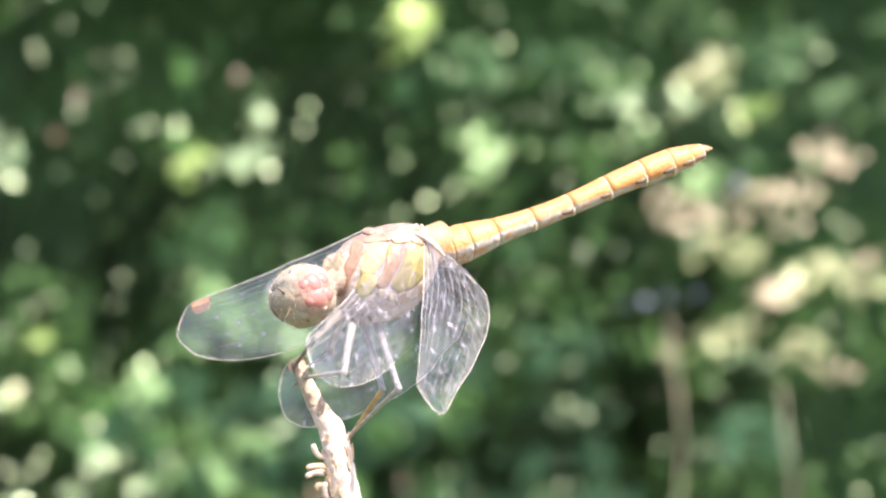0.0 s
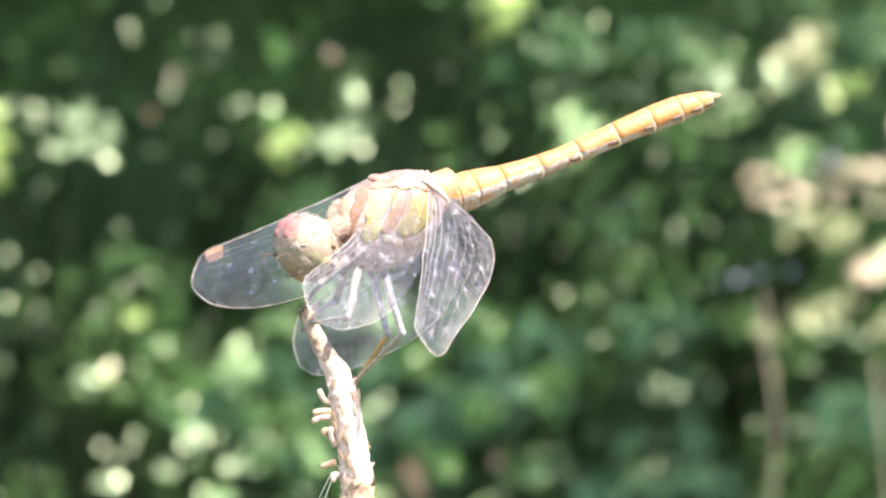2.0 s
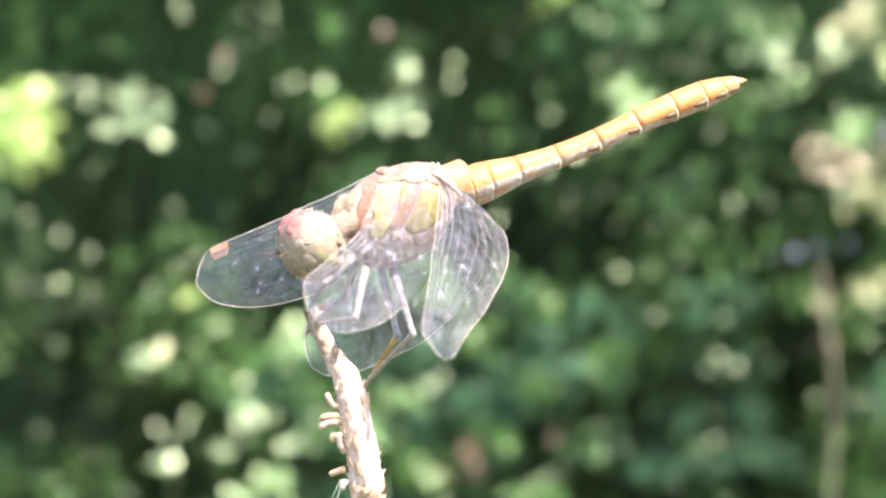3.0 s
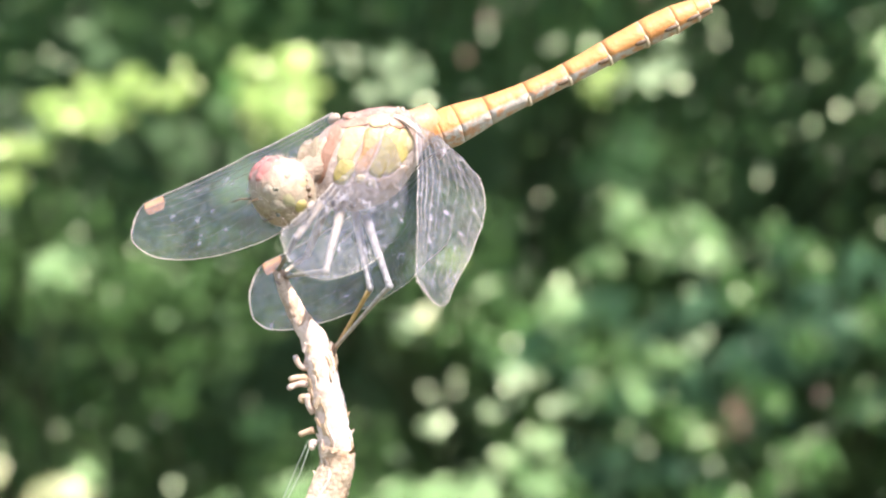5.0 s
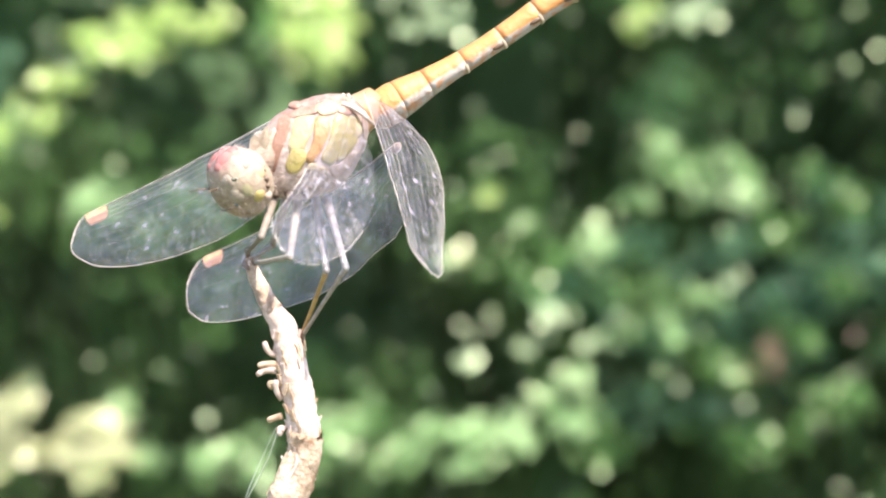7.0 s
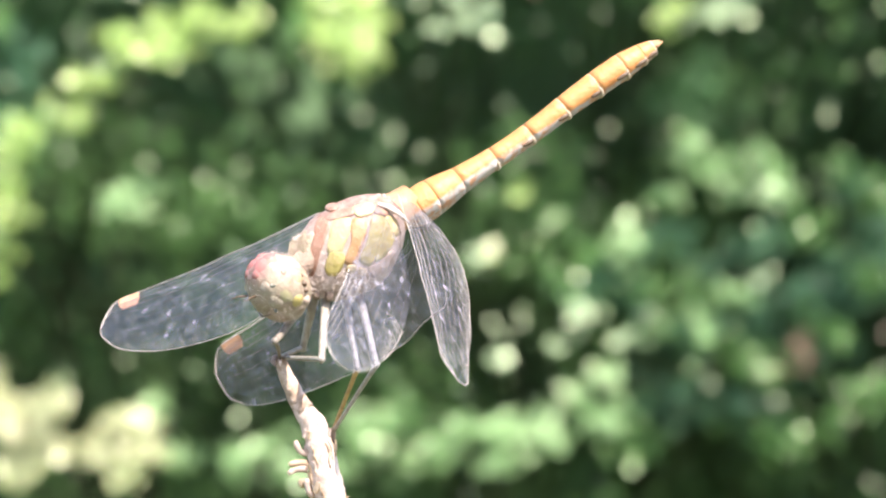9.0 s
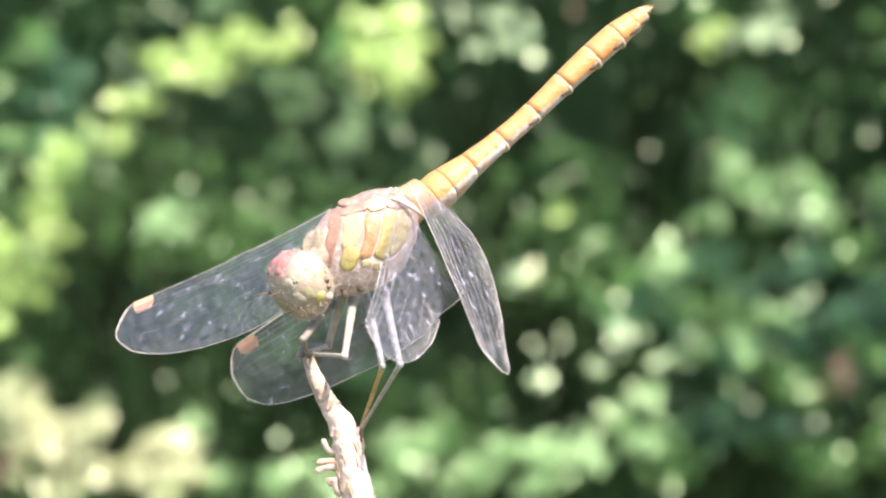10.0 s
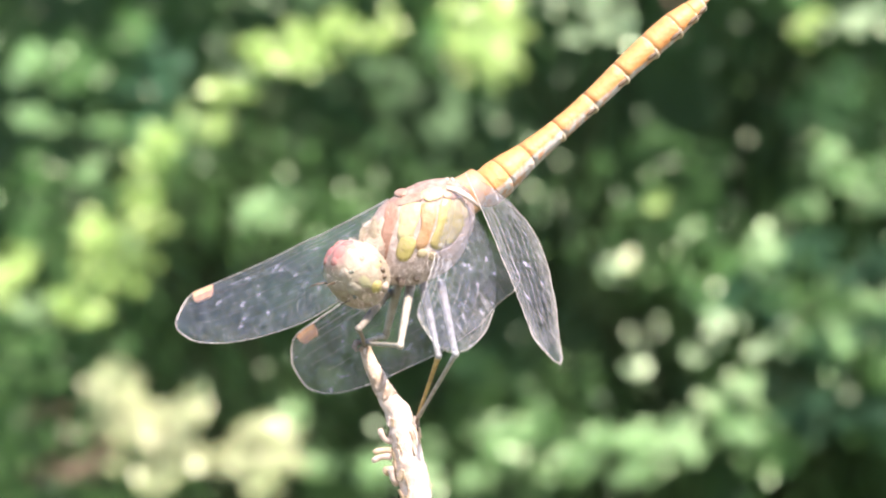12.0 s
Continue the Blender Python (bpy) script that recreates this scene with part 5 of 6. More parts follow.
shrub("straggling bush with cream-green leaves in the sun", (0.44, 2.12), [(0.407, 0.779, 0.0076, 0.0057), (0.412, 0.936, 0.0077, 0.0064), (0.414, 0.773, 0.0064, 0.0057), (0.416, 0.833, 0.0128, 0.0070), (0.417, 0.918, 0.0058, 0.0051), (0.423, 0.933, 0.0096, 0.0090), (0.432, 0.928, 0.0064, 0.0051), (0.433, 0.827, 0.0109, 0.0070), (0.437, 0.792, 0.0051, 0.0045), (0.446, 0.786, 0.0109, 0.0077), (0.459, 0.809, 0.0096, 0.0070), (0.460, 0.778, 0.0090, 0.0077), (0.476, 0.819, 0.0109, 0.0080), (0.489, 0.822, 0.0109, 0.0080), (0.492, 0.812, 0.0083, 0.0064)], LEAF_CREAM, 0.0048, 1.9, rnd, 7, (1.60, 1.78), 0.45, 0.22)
shrub("bush with fading cream and pink blossom heads", (0.46, 2.03), [(0.408, 0.852, 0.0064, 0.0064), (0.413, 0.862, 0.0089, 0.0077), (0.429, 0.859, 0.0089, 0.0080), (0.440, 0.803, 0.0064, 0.0051), (0.442, 0.851, 0.0064, 0.0045), (0.446, 0.812, 0.0109, 0.0077), (0.446, 0.861, 0.0115, 0.0064), (0.459, 0.865, 0.0064, 0.0051), (0.465, 0.886, 0.0083, 0.0064), (0.466, 0.764, 0.0051, 0.0045), (0.469, 0.850, 0.0058, 0.0058), (0.475, 0.883, 0.0109, 0.0096), (0.485, 0.864, 0.0064, 0.0051), (0.488, 0.873, 0.0083, 0.0077), (0.500, 0.829, 0.0064, 0.0071)], LEAF_BLOOM, 0.0048, 1.2, rnd, 7, (1.60, 1.76), 0.45, 0.30)
shrub("withered red-brown sprig among pale leaves", (-0.17, 2.06), [(-0.313, 0.622, 0.0113, 0.0050), (-0.304, 0.657, 0.0050, 0.0038), (-0.291, 0.641, 0.0094, 0.0044), (-0.275, 0.629, 0.0094, 0.0038), (-0.274, 0.629, 0.0125, 0.0075), (-0.264, 0.639, 0.0094, 0.0044), (0.193, 0.679, 0.0037, 0.0075), (0.195, 0.691, 0.0044, 0.0106)], LEAF_RUST, 0.0060, 1.6, rnd, 6, (1.62, 1.76), 0.38, 0.05)
shrub("sprig of dry orange-pink leaves in the hedge", (0.24, 2.12), [(0.048, 0.893, 0.0022, 0.0022), (0.065, 0.916, 0.0016, 0.0016), (0.151, 0.920, 0.0022, 0.0022), (0.241, 0.698, 0.0031, 0.0031), (0.347, 0.937, 0.0032, 0.0032), (0.388, 0.750, 0.0016, 0.0016), (0.437, 0.770, 0.0019, 0.0019)], LEAF_EMBER, 0.0040, 0.4, rnd, 3, (1.62, 1.76), 0.40, 0.30)
shrub("low sprig of small blue flowers in the hedge", (0.26, 2.00), [(-0.282, 0.629, 0.0022, 0.0022), (0.300, 0.839, 0.0019, 0.0019), (0.346, 0.798, 0.0025, 0.0029), (0.370, 0.804, 0.0022, 0.0025), (0.391, 0.804, 0.0019, 0.0022), (0.414, 0.864, 0.0022, 0.0022)], PETAL_BLUE, 0.0038, 0.3, rnd, 2, (1.56, 1.62), 0.45, 0.35)

# dark hollows between bushes: shade shaped by leaving out leaves before the dark backdrop
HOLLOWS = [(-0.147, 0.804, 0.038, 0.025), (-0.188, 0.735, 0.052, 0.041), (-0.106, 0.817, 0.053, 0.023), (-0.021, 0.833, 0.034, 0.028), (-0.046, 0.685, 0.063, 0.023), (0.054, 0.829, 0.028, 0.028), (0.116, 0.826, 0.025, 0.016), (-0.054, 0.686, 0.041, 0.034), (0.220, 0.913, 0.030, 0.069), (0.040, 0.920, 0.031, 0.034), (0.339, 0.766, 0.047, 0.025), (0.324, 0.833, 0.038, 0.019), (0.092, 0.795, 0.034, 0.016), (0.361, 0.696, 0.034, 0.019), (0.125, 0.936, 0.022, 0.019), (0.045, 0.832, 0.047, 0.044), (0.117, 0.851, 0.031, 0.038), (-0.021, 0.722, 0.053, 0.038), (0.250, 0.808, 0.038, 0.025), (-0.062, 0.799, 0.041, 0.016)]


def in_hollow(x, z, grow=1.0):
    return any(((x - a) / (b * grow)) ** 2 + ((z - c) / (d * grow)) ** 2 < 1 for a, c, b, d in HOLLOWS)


rnd = random.Random(19)
# single leaves standing out of the hedge, coloured and turned as sun glints
for mat, many, size, words in ((LEAF_HIGHLIGHT, 260, 0.0036, "small glossy leaves glinting in the sun"), (LEAF_SUNLIT_FRESH, 300, 0.0040, "small sunlit fresh green leaves")):
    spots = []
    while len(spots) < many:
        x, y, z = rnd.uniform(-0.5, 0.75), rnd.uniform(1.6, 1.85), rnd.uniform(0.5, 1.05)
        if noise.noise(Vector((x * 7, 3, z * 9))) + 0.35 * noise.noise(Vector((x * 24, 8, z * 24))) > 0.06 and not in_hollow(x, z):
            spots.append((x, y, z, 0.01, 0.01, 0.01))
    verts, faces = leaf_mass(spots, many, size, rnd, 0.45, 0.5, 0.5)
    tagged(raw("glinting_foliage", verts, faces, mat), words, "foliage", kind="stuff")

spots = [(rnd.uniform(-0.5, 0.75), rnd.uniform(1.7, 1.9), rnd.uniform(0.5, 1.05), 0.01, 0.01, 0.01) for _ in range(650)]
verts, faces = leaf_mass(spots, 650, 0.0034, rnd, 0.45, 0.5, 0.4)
tagged(raw("glinting_foliage", verts, faces, LEAF_GLINT), "scattered small leaves coloured as faint sun glints", "foliage", kind="stuff")

# the shaded depth of the hedge, its shade also put into the leaf colour
rnd = random.Random(23)
clumps = [(rnd.uniform(-0.7, 0.95), rnd.uniform(1.95, 2.35), rnd.uniform(0.35, 1.25), 0.07, 0.06, 0.055) for _ in range(700)]
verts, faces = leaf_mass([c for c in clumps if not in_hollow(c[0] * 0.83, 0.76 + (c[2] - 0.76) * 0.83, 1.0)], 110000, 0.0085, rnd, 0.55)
tagged(raw("hedge_foliage", verts, faces, LEAF_SHADED), "deep green hedge leaves with shade in their colour", "foliage", kind="stuff")
# the hedge runs on to both sides
rnd = random.Random(29)
flanks = []
for _ in range(500):
    x = rnd.choice((-1, 1)) * rnd.uniform(1.0, 3.4) + 0.13
    flanks.append((x, rnd.uniform(1.75, 2.5), rnd.uniform(0.05, 1.75), 0.16, 0.14, 0.13))
verts, faces = leaf_mass(flanks, 30000, 0.026, rnd, 0.6)
tagged(raw("hedge_foliage", verts, faces, LEAF_GREEN), "leafy green hedge in the sun", "foliage", kind="stuff")
# Added above the view, unseen, only to keep sun off the hedge's depth.
rnd = random.Random(31)
verts, faces = leaf_mass([(-0.9 + 2.1 * ((k * 0.618) % 1), rnd.uniform(1.77, 2.5), rnd.uniform(1.18, 1.5), 0.15, 0.08, 0.07) for k in range(240)], 9500, 0.035, rnd)
tagged(raw("shade_canopy", verts, faces, LEAF_GREEN), "unseen leaves added overhead to shade the hedge", "foliage", kind="stuff")
# The sheet's dark green stands in for shade deep in the hedge.
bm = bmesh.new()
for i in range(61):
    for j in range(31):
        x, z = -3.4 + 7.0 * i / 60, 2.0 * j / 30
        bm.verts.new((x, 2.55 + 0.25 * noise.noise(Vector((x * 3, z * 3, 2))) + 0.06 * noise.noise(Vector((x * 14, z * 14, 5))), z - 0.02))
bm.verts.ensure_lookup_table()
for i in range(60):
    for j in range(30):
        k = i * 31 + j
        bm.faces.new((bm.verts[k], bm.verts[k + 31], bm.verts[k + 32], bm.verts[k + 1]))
tagged(finish(bm, "backdrop", SHADE), "dark green sheet coloured as the shaded inside of the hedge", kind="structure")


def stalk(x, y, height, label, rnd):
    bm = bmesh.new()
    pts = [(x + 0.006 * math.sin(k * 1.9), y + 0.004 * math.cos(k * 2.3), height * k / 12) for k in range(13)]
    tube(bm, pts, [0.0010 - 0.00004 * k for k in range(13)], sides=8, rough=0.12, rnd=rnd)
    tagged(finish(bm, "dead_stalk", STALK, None, label), category="stalk", group="dry stalks before the hedge")


stalk(0.380, 1.6, 0.792, "thin pale dry stalk before the hedge", rnd)
stalk(0.442, 1.6, 0.757, "thin reddish-brown dry stalk before the hedge", rnd)


def motions():
    walk(dragonfly, [(0.00, pose(0.01183, 0.00250, 0.76138, 0.0, -0.0, 0.0)),
        (3.90, pose(0.01183, 0.00250, 0.76138, 0.0, -0.0, 0.0)),
        (4.90, pose(0.01206, 0.00250, 0.76302, 0.0, -0.0, 0.0)),
        (6.75, pose(0.01206, 0.00250, 0.76302, 0.0, -0.0, 0.0)),
        (7.00, pose(0.00963, 0.00250, 0.76346, 0.0, -4.0, 7.0)),
        (7.30, pose(0.00963, 0.00250, 0.76346, 0.0, -4.0, 7.0)),
        (8.60, pose(0.01020, 0.00250, 0.76373, 0.0, -6.0, 7.0)),
        (9.15, pose(0.01020, 0.00250, 0.76373, 0.0, -6.0, 7.0)),
        (9.45, pose(0.00885, 0.00250, 0.76421, 0.0, -8.0, 8.0)),
        (12.00, pose(0.00885, 0.00250, 0.76421, 0.0, -8.0, 8.0))])
    walk(abdomen, [(0.00, pose(-0.00015, 0.00000, -0.00071, 14.4, -19.9, 11.2)),
        (3.90, pose(-0.00015, 0.00000, -0.00071, 14.4, -19.9, 11.2)),
        (4.90, pose(-0.00005, 0.00000, -0.00081, 15.0, -23.4, 5.2)),
        (6.75, pose(-0.00005, 0.00000, -0.00081, 15.0, -23.4, 5.2)),
        (7.00, pose(0.00002, -0.00001, -0.00043, 15.9, -26.9, 1.1)),
        (7.30, pose(0.00002, -0.00001, -0.00043, 15.9, -26.9, 1.1)),
        (8.60, pose(-0.00005, -0.00000, -0.00052, 16.2, -25.9, 7.1)),
        (9.15, pose(-0.00005, -0.00000, -0.00052, 16.2, -25.9, 7.1)),
        (9.45, pose(0.00024, -0.00004, -0.00037, 17.6, -30.3, 10.4)),
        (12.00, pose(0.00024, -0.00004, -0.00037, 17.6, -30.3, 10.4))])
    walk(head, [(0.00, pose(-0.01234, -0.00700, -0.00521, 55.3, 69.0, -9.5)),
        (0.08, pose(-0.01234, -0.00700, -0.00521, 55.3, 69.0, -9.5)),
        (0.21, pose(-0.01234, -0.00700, -0.00546, 37.7, 37.3, -43.9)),
        (0.35, pose(-0.01234, -0.00700, -0.00571, 42.2, 4.5, -62.0)),
        (3.90, pose(-0.01234, -0.00700, -0.00571, 42.2, 4.5, -62.0)),
        (4.90, pose(-0.01171, -0.00700, -0.00577, 42.2, 4.5, -62.0)),
        (6.75, pose(-0.01171, -0.00700, -0.00577, 42.2, 4.5, -62.0)),
        (7.00, pose(-0.01143, -0.00570, -0.00554, 38.4, 4.6, -66.6)),
        (7.30, pose(-0.01143, -0.00570, -0.00554, 38.4, 4.6, -66.6)),
        (8.60, pose(-0.01165, -0.00570, -0.00559, 38.5, 3.9, -65.9)),
        (9.15, pose(-0.01165, -0.00570, -0.00559, 38.5, 3.9, -65.9)),
        (9.45, pose(-0.01108, -0.00564, -0.00569, 36.7, 3.2, -66.2)),
        (12.00, pose(-0.01108, -0.00564, -0.00569, 36.7, 3.2, -66.2))])
    walk(far_forewing, [(0.00, pose(-0.00334, -0.00081, 0.00227, -86.3, 16.7, 124.8)),
        (3.90, pose(-0.00334, -0.00081, 0.00227, -86.3, 16.7, 124.8)),
        (4.90, pose(-0.00484, -0.00102, 0.00241, -86.8, 18.7, 136.7)),
        (6.75, pose(-0.00484, -0.00102, 0.00241, -86.8, 18.7, 136.7)),
        (7.00, pose(-0.00302, -0.00081, 0.00193, -76.3, 21.3, 142.2)),
        (7.30, pose(-0.00302, -0.00081, 0.00193, -76.3, 21.3, 142.2)),
        (8.60, pose(-0.00408, -0.00075, 0.00133, -64.0, 17.1, 138.6)),
        (12.00, pose(-0.00408, -0.00075, 0.00133, -64.0, 17.1, 138.6))])
    walk(far_hindwing, [(0.00, pose(0.00021, 0.00054, -0.00015, -98.6, 22.2, 104.8)),
        (3.90, pose(0.00021, 0.00054, -0.00015, -98.6, 22.2, 104.8)),
        (4.90, pose(0.00101, 0.00045, -0.00209, -87.5, 21.4, 117.7)),
        (6.75, pose(0.00101, 0.00045, -0.00209, -87.5, 21.4, 117.7)),
        (7.00, pose(0.00206, -0.00009, -0.00313, -76.7, 22.0, 118.5)),
        (7.30, pose(0.00206, -0.00009, -0.00313, -76.7, 22.0, 118.5)),
        (8.60, pose(-0.00022, -0.00009, -0.00120, -107.2, 18.8, 119.2)),
        (12.00, pose(-0.00022, -0.00009, -0.00120, -107.2, 18.8, 119.2))])
    walk(near_forewing, [(0.00, pose(-0.00368, -0.00500, -0.00030, -64.2, 18.7, -114.9)),
        (3.90, pose(-0.00368, -0.00500, -0.00030, -64.2, 18.7, -114.9)),
        (4.90, pose(-0.00325, -0.00500, -0.00091, -59.1, 18.8, -108.5)),
        (6.75, pose(-0.00325, -0.00500, -0.00091, -59.1, 18.8, -108.5)),
        (7.00, pose(-0.00229, -0.00476, -0.00013, -57.1, 19.3, -110.3)),
        (7.30, pose(-0.00229, -0.00476, -0.00013, -57.1, 19.3, -110.3)),
        (8.60, pose(-0.00280, -0.00469, 0.00029, -58.9, 19.6, -107.5)),
        (9.15, pose(-0.00280, -0.00469, 0.00029, -58.9, 19.6, -107.5)),
        (9.45, pose(-0.00211, -0.00475, 0.00024, -56.1, 20.0, -104.9)),
        (12.00, pose(-0.00211, -0.00475, 0.00024, -56.1, 20.0, -104.9))])
    walk(near_hindwing, [(0.00, pose(-0.00184, -0.00405, -0.00010, -41.2, 28.4, -98.6)),
        (3.90, pose(-0.00184, -0.00405, -0.00010, -41.2, 28.4, -98.6)),
        (4.90, pose(-0.00091, -0.00422, -0.00027, -41.5, 29.5, -90.1)),
        (6.75, pose(-0.00091, -0.00422, -0.00027, -41.5, 29.5, -90.1)),
        (7.00, pose(-0.00067, -0.00312, 0.00117, -41.3, 30.2, -87.7)),
        (7.30, pose(-0.00067, -0.00312, 0.00117, -41.3, 30.2, -87.7)),
        (8.60, pose(-0.00074, -0.00314, 0.00097, -50.5, 29.8, -89.8)),
        (9.15, pose(-0.00074, -0.00314, 0.00097, -50.5, 29.8, -89.8)),
        (9.45, pose(-0.00075, -0.00279, 0.00133, -44.7, 31.6, -85.6)),
        (12.00, pose(-0.00075, -0.00279, 0.00133, -44.7, 31.6, -85.6))])
    walk(legs["hind_n"][0], [(0.00, pose(-0.00535, -0.00341, -0.00808, -163.7, 42.8, -78.8)),
        (3.90, pose(-0.00535, -0.00341, -0.00808, -163.7, 42.8, -78.8)),
        (4.90, pose(-0.00477, -0.00370, -0.00880, -154.1, 44.3, -71.3)),
        (6.75, pose(-0.00477, -0.00370, -0.00880, -154.1, 44.3, -71.3)),
        (7.00, pose(-0.00417, -0.00329, -0.00834, -161.2, 45.2, -83.3)),
        (7.30, pose(-0.00417, -0.00329, -0.00834, -161.2, 45.2, -83.3)),
        (8.60, pose(-0.00479, -0.00322, -0.00795, -166.4, 45.5, -87.1)),
        (9.15, pose(-0.00479, -0.00322, -0.00795, -166.4, 45.5, -87.1)),
        (9.45, pose(-0.00409, -0.00325, -0.00858, -170.7, 44.9, -91.2)),
        (12.00, pose(-0.00409, -0.00325, -0.00858, -170.7, 44.9, -91.2))])
    walk(legs["hind_n"][1], [(0.00, pose(-0.00438, -0.00830, -0.01269, 50.0, 33.1, 123.1)),
        (3.90, pose(-0.00438, -0.00830, -0.01269, 50.0, 33.1, 123.1)),
        (4.90, pose(-0.00321, -0.00830, -0.01354, 56.0, 35.8, 130.9)),
        (6.75, pose(-0.00321, -0.00830, -0.01354, 56.0, 35.8, 130.9)),
        (7.00, pose(-0.00361, -0.00803, -0.01316, 51.4, 39.1, 120.9)),
        (7.30, pose(-0.00361, -0.00803, -0.01316, 51.4, 39.1, 120.9)),
        (8.60, pose(-0.00454, -0.00797, -0.01280, 54.2, 39.2, 123.7)),
        (9.15, pose(-0.00454, -0.00797, -0.01280, 54.2, 39.2, 123.7)),
        (9.45, pose(-0.00419, -0.00806, -0.01337, 53.6, 37.9, 121.0)),
        (12.00, pose(-0.00419, -0.00806, -0.01337, 53.6, 37.9, 121.0))])
    walk(legs["hind_f"][0], [(0.00, pose(-0.00643, -0.00117, -0.00716, -162.4, 51.6, -76.0)),
        (3.90, pose(-0.00643, -0.00117, -0.00716, -162.4, 51.6, -76.0)),
        (4.90, pose(-0.00592, -0.00150, -0.00784, -160.5, 54.6, -73.9)),
        (6.75, pose(-0.00592, -0.00150, -0.00784, -160.5, 54.6, -73.9)),
        (7.00, pose(-0.00502, -0.00071, -0.00759, -169.7, 52.8, -88.7)),
        (7.30, pose(-0.00502, -0.00071, -0.00759, -169.7, 52.8, -88.7)),
        (8.60, pose(-0.00590, -0.00054, -0.00737, -170.3, 51.7, -89.3)),
        (9.15, pose(-0.00590, -0.00054, -0.00737, -170.3, 51.7, -89.3)),
        (9.45, pose(-0.00546, -0.00077, -0.00770, -168.5, 53.2, -88.5)),
        (12.00, pose(-0.00546, -0.00077, -0.00770, -168.5, 53.2, -88.5))])
    walk(legs["hind_f"][1], [(0.00, pose(-0.00535, -0.00550, -0.01279, 48.3, 48.0, 129.8)),
        (3.90, pose(-0.00535, -0.00550, -0.01279, 48.3, 48.0, 129.8)),
        (4.90, pose(-0.00477, -0.00550, -0.01370, 52.9, 50.0, 135.4)),
        (6.75, pose(-0.00477, -0.00550, -0.01370, 52.9, 50.0, 135.4)),
        (7.00, pose(-0.00492, -0.00505, -0.01332, 47.6, 53.8, 124.2)),
        (7.30, pose(-0.00492, -0.00505, -0.01332, 47.6, 53.8, 124.2)),
        (8.60, pose(-0.00584, -0.00499, -0.01302, 49.9, 52.2, 125.9)),
        (9.15, pose(-0.00584, -0.00499, -0.01302, 49.9, 52.2, 125.9)),
        (9.45, pose(-0.00535, -0.00507, -0.01345, 50.2, 52.2, 125.0)),
        (12.00, pose(-0.00535, -0.00507, -0.01345, 50.2, 52.2, 125.0))])
    walk(legs["mid_n"][0], [(0.00, pose(-0.00782, -0.00412, -0.00751, 157.9, 39.7, -104.5)),
        (3.90, pose(-0.00782, -0.00412, -0.00751, 157.9, 39.7, -104.5)),
        (4.90, pose(-0.00732, -0.00430, -0.00810, 161.8, 42.9, -102.6)),
        (6.75, pose(-0.00732, -0.00430, -0.00810, 161.8, 42.9, -102.6)),
        (7.00, pose(-0.00690, -0.00300, -0.00835, 168.9, 35.4, -103.6)),
        (7.30, pose(-0.00690, -0.00300, -0.00835, 168.9, 35.4, -103.6)),
        (8.60, pose(-0.00787, -0.00347, -0.00765, 169.3, 43.2, -104.4)),
        (9.15, pose(-0.00787, -0.00347, -0.00765, 169.3, 43.2, -104.4)),
        (9.45, pose(-0.00701, -0.00325, -0.00825, 162.2, 38.0, -109.4)),
        (12.00, pose(-0.00701, -0.00325, -0.00825, 162.2, 38.0, -109.4))])
    walk(legs["mid_n"][1], [(0.00, pose(-0.00901, -0.00870, -0.01144, 80.6, 4.6, 116.0)),
        (3.90, pose(-0.00901, -0.00870, -0.01144, 80.6, 4.6, 116.0)),
        (4.90, pose(-0.00831, -0.00870, -0.01229, 85.3, 2.8, 121.0)),
        (6.75, pose(-0.00831, -0.00870, -0.01229, 85.3, 2.8, 121.0)),
        (7.00, pose(-0.00808, -0.00788, -0.01192, 84.6, 3.6, 112.6)),
        (7.30, pose(-0.00808, -0.00788, -0.01192, 84.6, 3.6, 112.6)),
        (8.60, pose(-0.00898, -0.00782, -0.01186, 94.4, -1.7, 113.4)),
        (9.15, pose(-0.00898, -0.00782, -0.01186, 94.4, -1.7, 113.4)),
        (9.45, pose(-0.00862, -0.00782, -0.01204, 97.7, -3.1, 111.6)),
        (12.00, pose(-0.00862, -0.00782, -0.01204, 97.7, -3.1, 111.6))])
    walk(legs["mid_f"][0], [(0.00, pose(-0.00857, -0.00205, -0.00696, 17.0, 48.3, 102.8)),
        (3.90, pose(-0.00857, -0.00205, -0.00696, 17.0, 48.3, 102.8)),
        (4.90, pose(-0.00870, -0.00150, -0.00769, 39.7, 52.4, 123.4)),
        (6.75, pose(-0.00870, -0.00150, -0.00769, 39.7, 52.4, 123.4)),
        (7.00, pose(-0.00776, -0.00082, -0.00794, 36.9, 50.5, 112.9)),
        (7.30, pose(-0.00776, -0.00082, -0.00794, 36.9, 50.5, 112.9)),
        (8.60, pose(-0.00880, -0.00038, -0.00790, 38.1, 56.8, 116.0)),
        (9.15, pose(-0.00880, -0.00038, -0.00790, 38.1, 56.8, 116.0)),
        (9.45, pose(-0.00793, -0.00046, -0.00822, 43.4, 54.3, 119.1)),
        (12.00, pose(-0.00793, -0.00046, -0.00822, 43.4, 54.3, 119.1))])
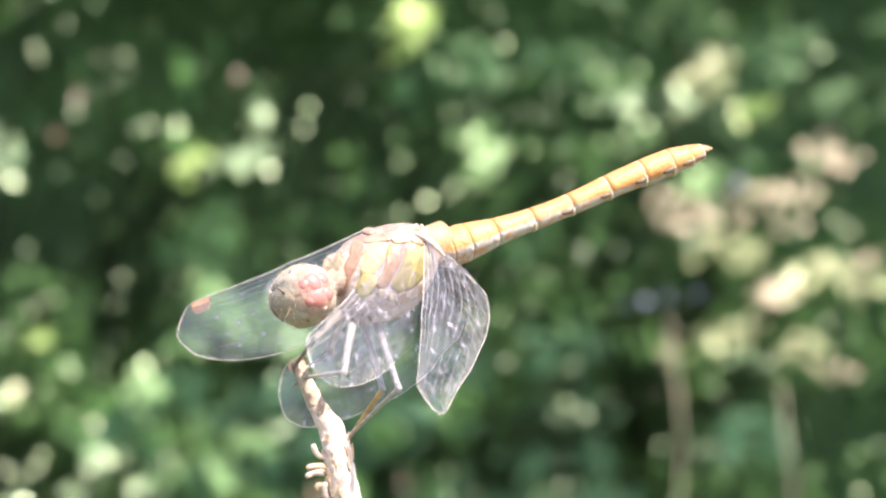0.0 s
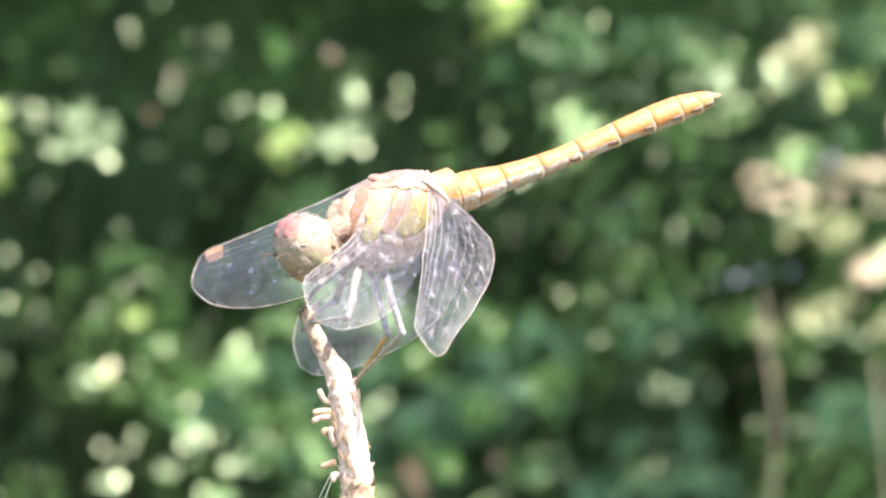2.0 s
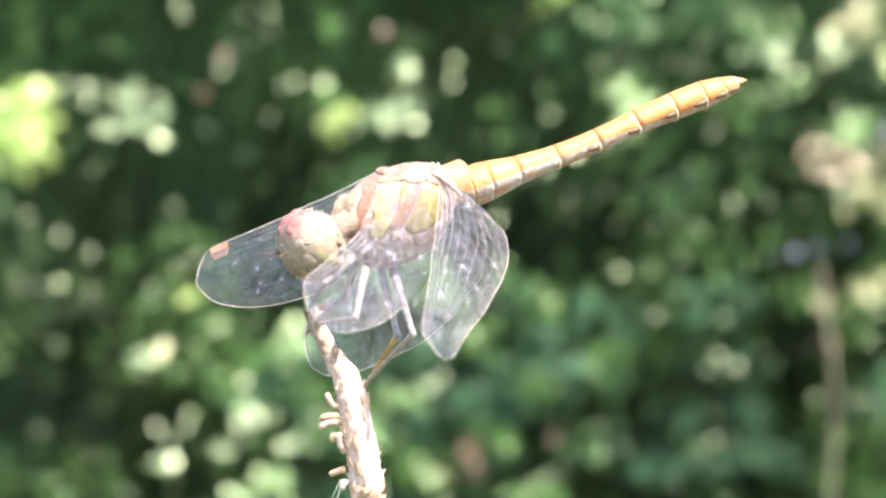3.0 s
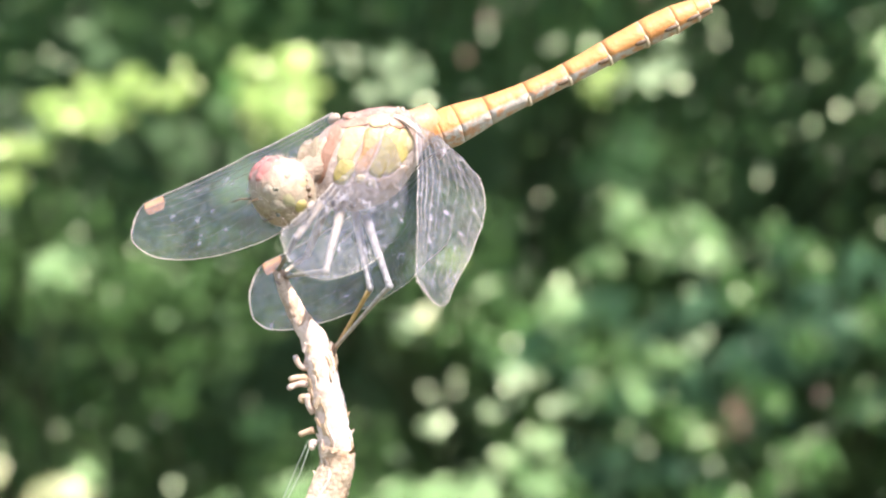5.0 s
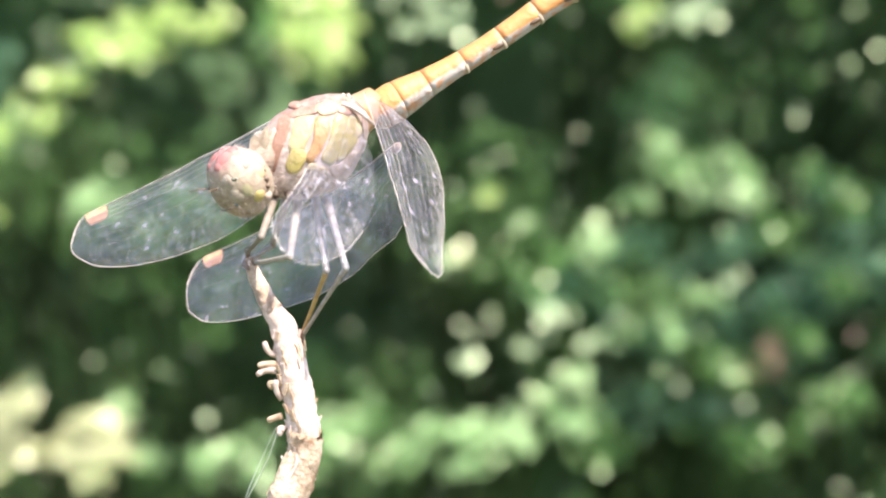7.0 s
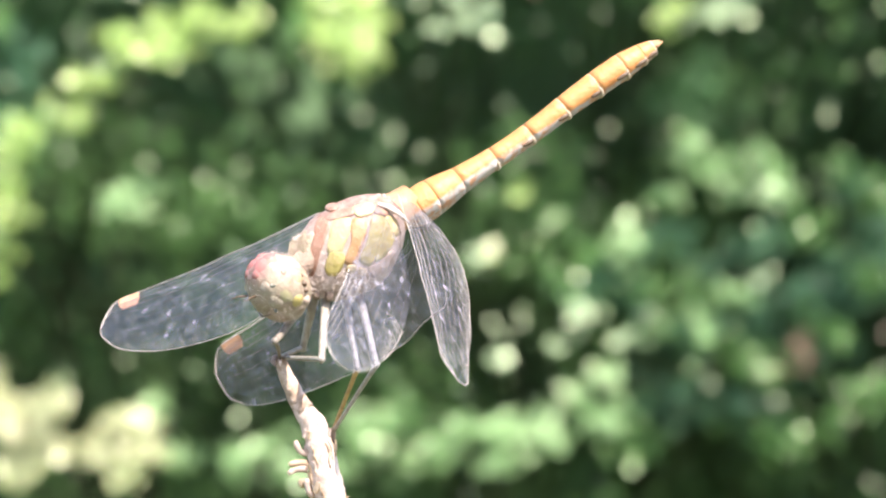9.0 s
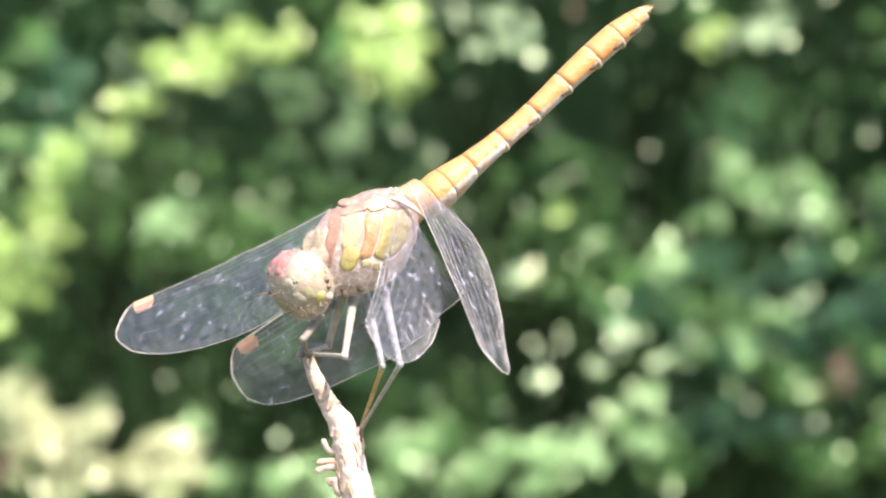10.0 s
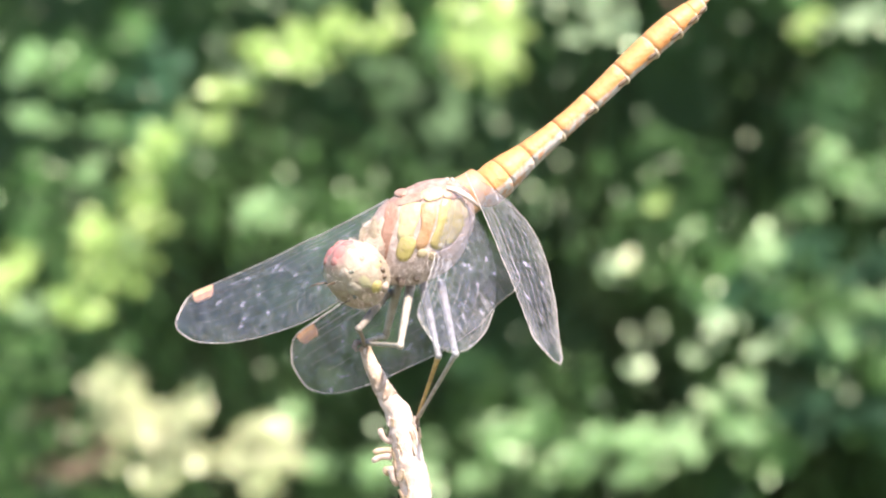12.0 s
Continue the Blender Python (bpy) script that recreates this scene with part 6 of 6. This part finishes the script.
    walk(legs["mid_f"][1], [(0.00, pose(-0.00915, 0.00050, -0.00989, 109.2, 21.6, -136.7)),
        (3.90, pose(-0.00915, 0.00050, -0.00989, 109.2, 21.6, -136.7)),
        (4.90, pose(-0.01002, 0.00050, -0.01080, 120.0, 26.8, -128.0)),
        (6.75, pose(-0.01002, 0.00050, -0.01080, 120.0, 26.8, -128.0)),
        (7.00, pose(-0.00873, 0.00148, -0.01097, 117.0, 17.8, -128.7)),
        (7.30, pose(-0.00873, 0.00148, -0.01097, 117.0, 17.8, -128.7)),
        (8.60, pose(-0.00975, 0.00155, -0.01118, 101.4, 6.5, -129.4)),
        (9.15, pose(-0.00975, 0.00155, -0.01118, 101.4, 6.5, -129.4)),
        (9.45, pose(-0.00905, 0.00154, -0.01141, 96.3, 2.7, -130.5)),
        (12.00, pose(-0.00905, 0.00154, -0.01141, 96.3, 2.7, -130.5))])
    walk(legs["front_n"][0], [(0.00, pose(-0.00971, -0.00547, -0.00721, 125.8, 23.1, -118.5)),
        (3.90, pose(-0.00971, -0.00547, -0.00721, 125.8, 23.1, -118.5)),
        (4.90, pose(-0.00937, -0.00550, -0.00765, 140.3, 30.1, -112.6)),
        (6.75, pose(-0.00937, -0.00550, -0.00765, 140.3, 30.1, -112.6)),
        (7.00, pose(-0.00916, -0.00451, -0.00802, 156.7, 34.7, -110.9)),
        (7.30, pose(-0.00916, -0.00451, -0.00802, 156.7, 34.7, -110.9)),
        (8.60, pose(-0.01116, -0.00419, -0.00877, 165.4, 18.4, -113.6)),
        (9.15, pose(-0.01116, -0.00419, -0.00877, 165.4, 18.4, -113.6)),
        (9.45, pose(-0.01027, -0.00420, -0.00903, 161.8, 17.5, -115.1)),
        (12.00, pose(-0.01027, -0.00420, -0.00903, 161.8, 17.5, -115.1))])
    walk(legs["front_n"][1], [(0.00, pose(-0.01136, -0.00850, -0.00869, 26.9, 20.6, 100.1)),
        (3.90, pose(-0.01136, -0.00850, -0.00869, 26.9, 20.6, 100.1)),
        (4.90, pose(-0.01062, -0.00850, -0.00953, 37.0, 23.9, 107.0)),
        (6.75, pose(-0.01062, -0.00850, -0.00953, 37.0, 23.9, 107.0)),
        (7.00, pose(-0.01027, -0.00739, -0.01015, 53.6, 11.2, 97.1)),
        (7.30, pose(-0.01027, -0.00739, -0.01015, 53.6, 11.2, 97.1)),
        (8.60, pose(-0.01257, -0.00726, -0.01001, 53.2, 15.6, 84.5)),
        (9.15, pose(-0.01257, -0.00726, -0.01001, 53.2, 15.6, 84.5)),
        (9.45, pose(-0.01178, -0.00724, -0.01021, 50.7, 15.9, 84.1)),
        (12.00, pose(-0.01178, -0.00724, -0.01021, 50.7, 15.9, 84.1))])


motions()
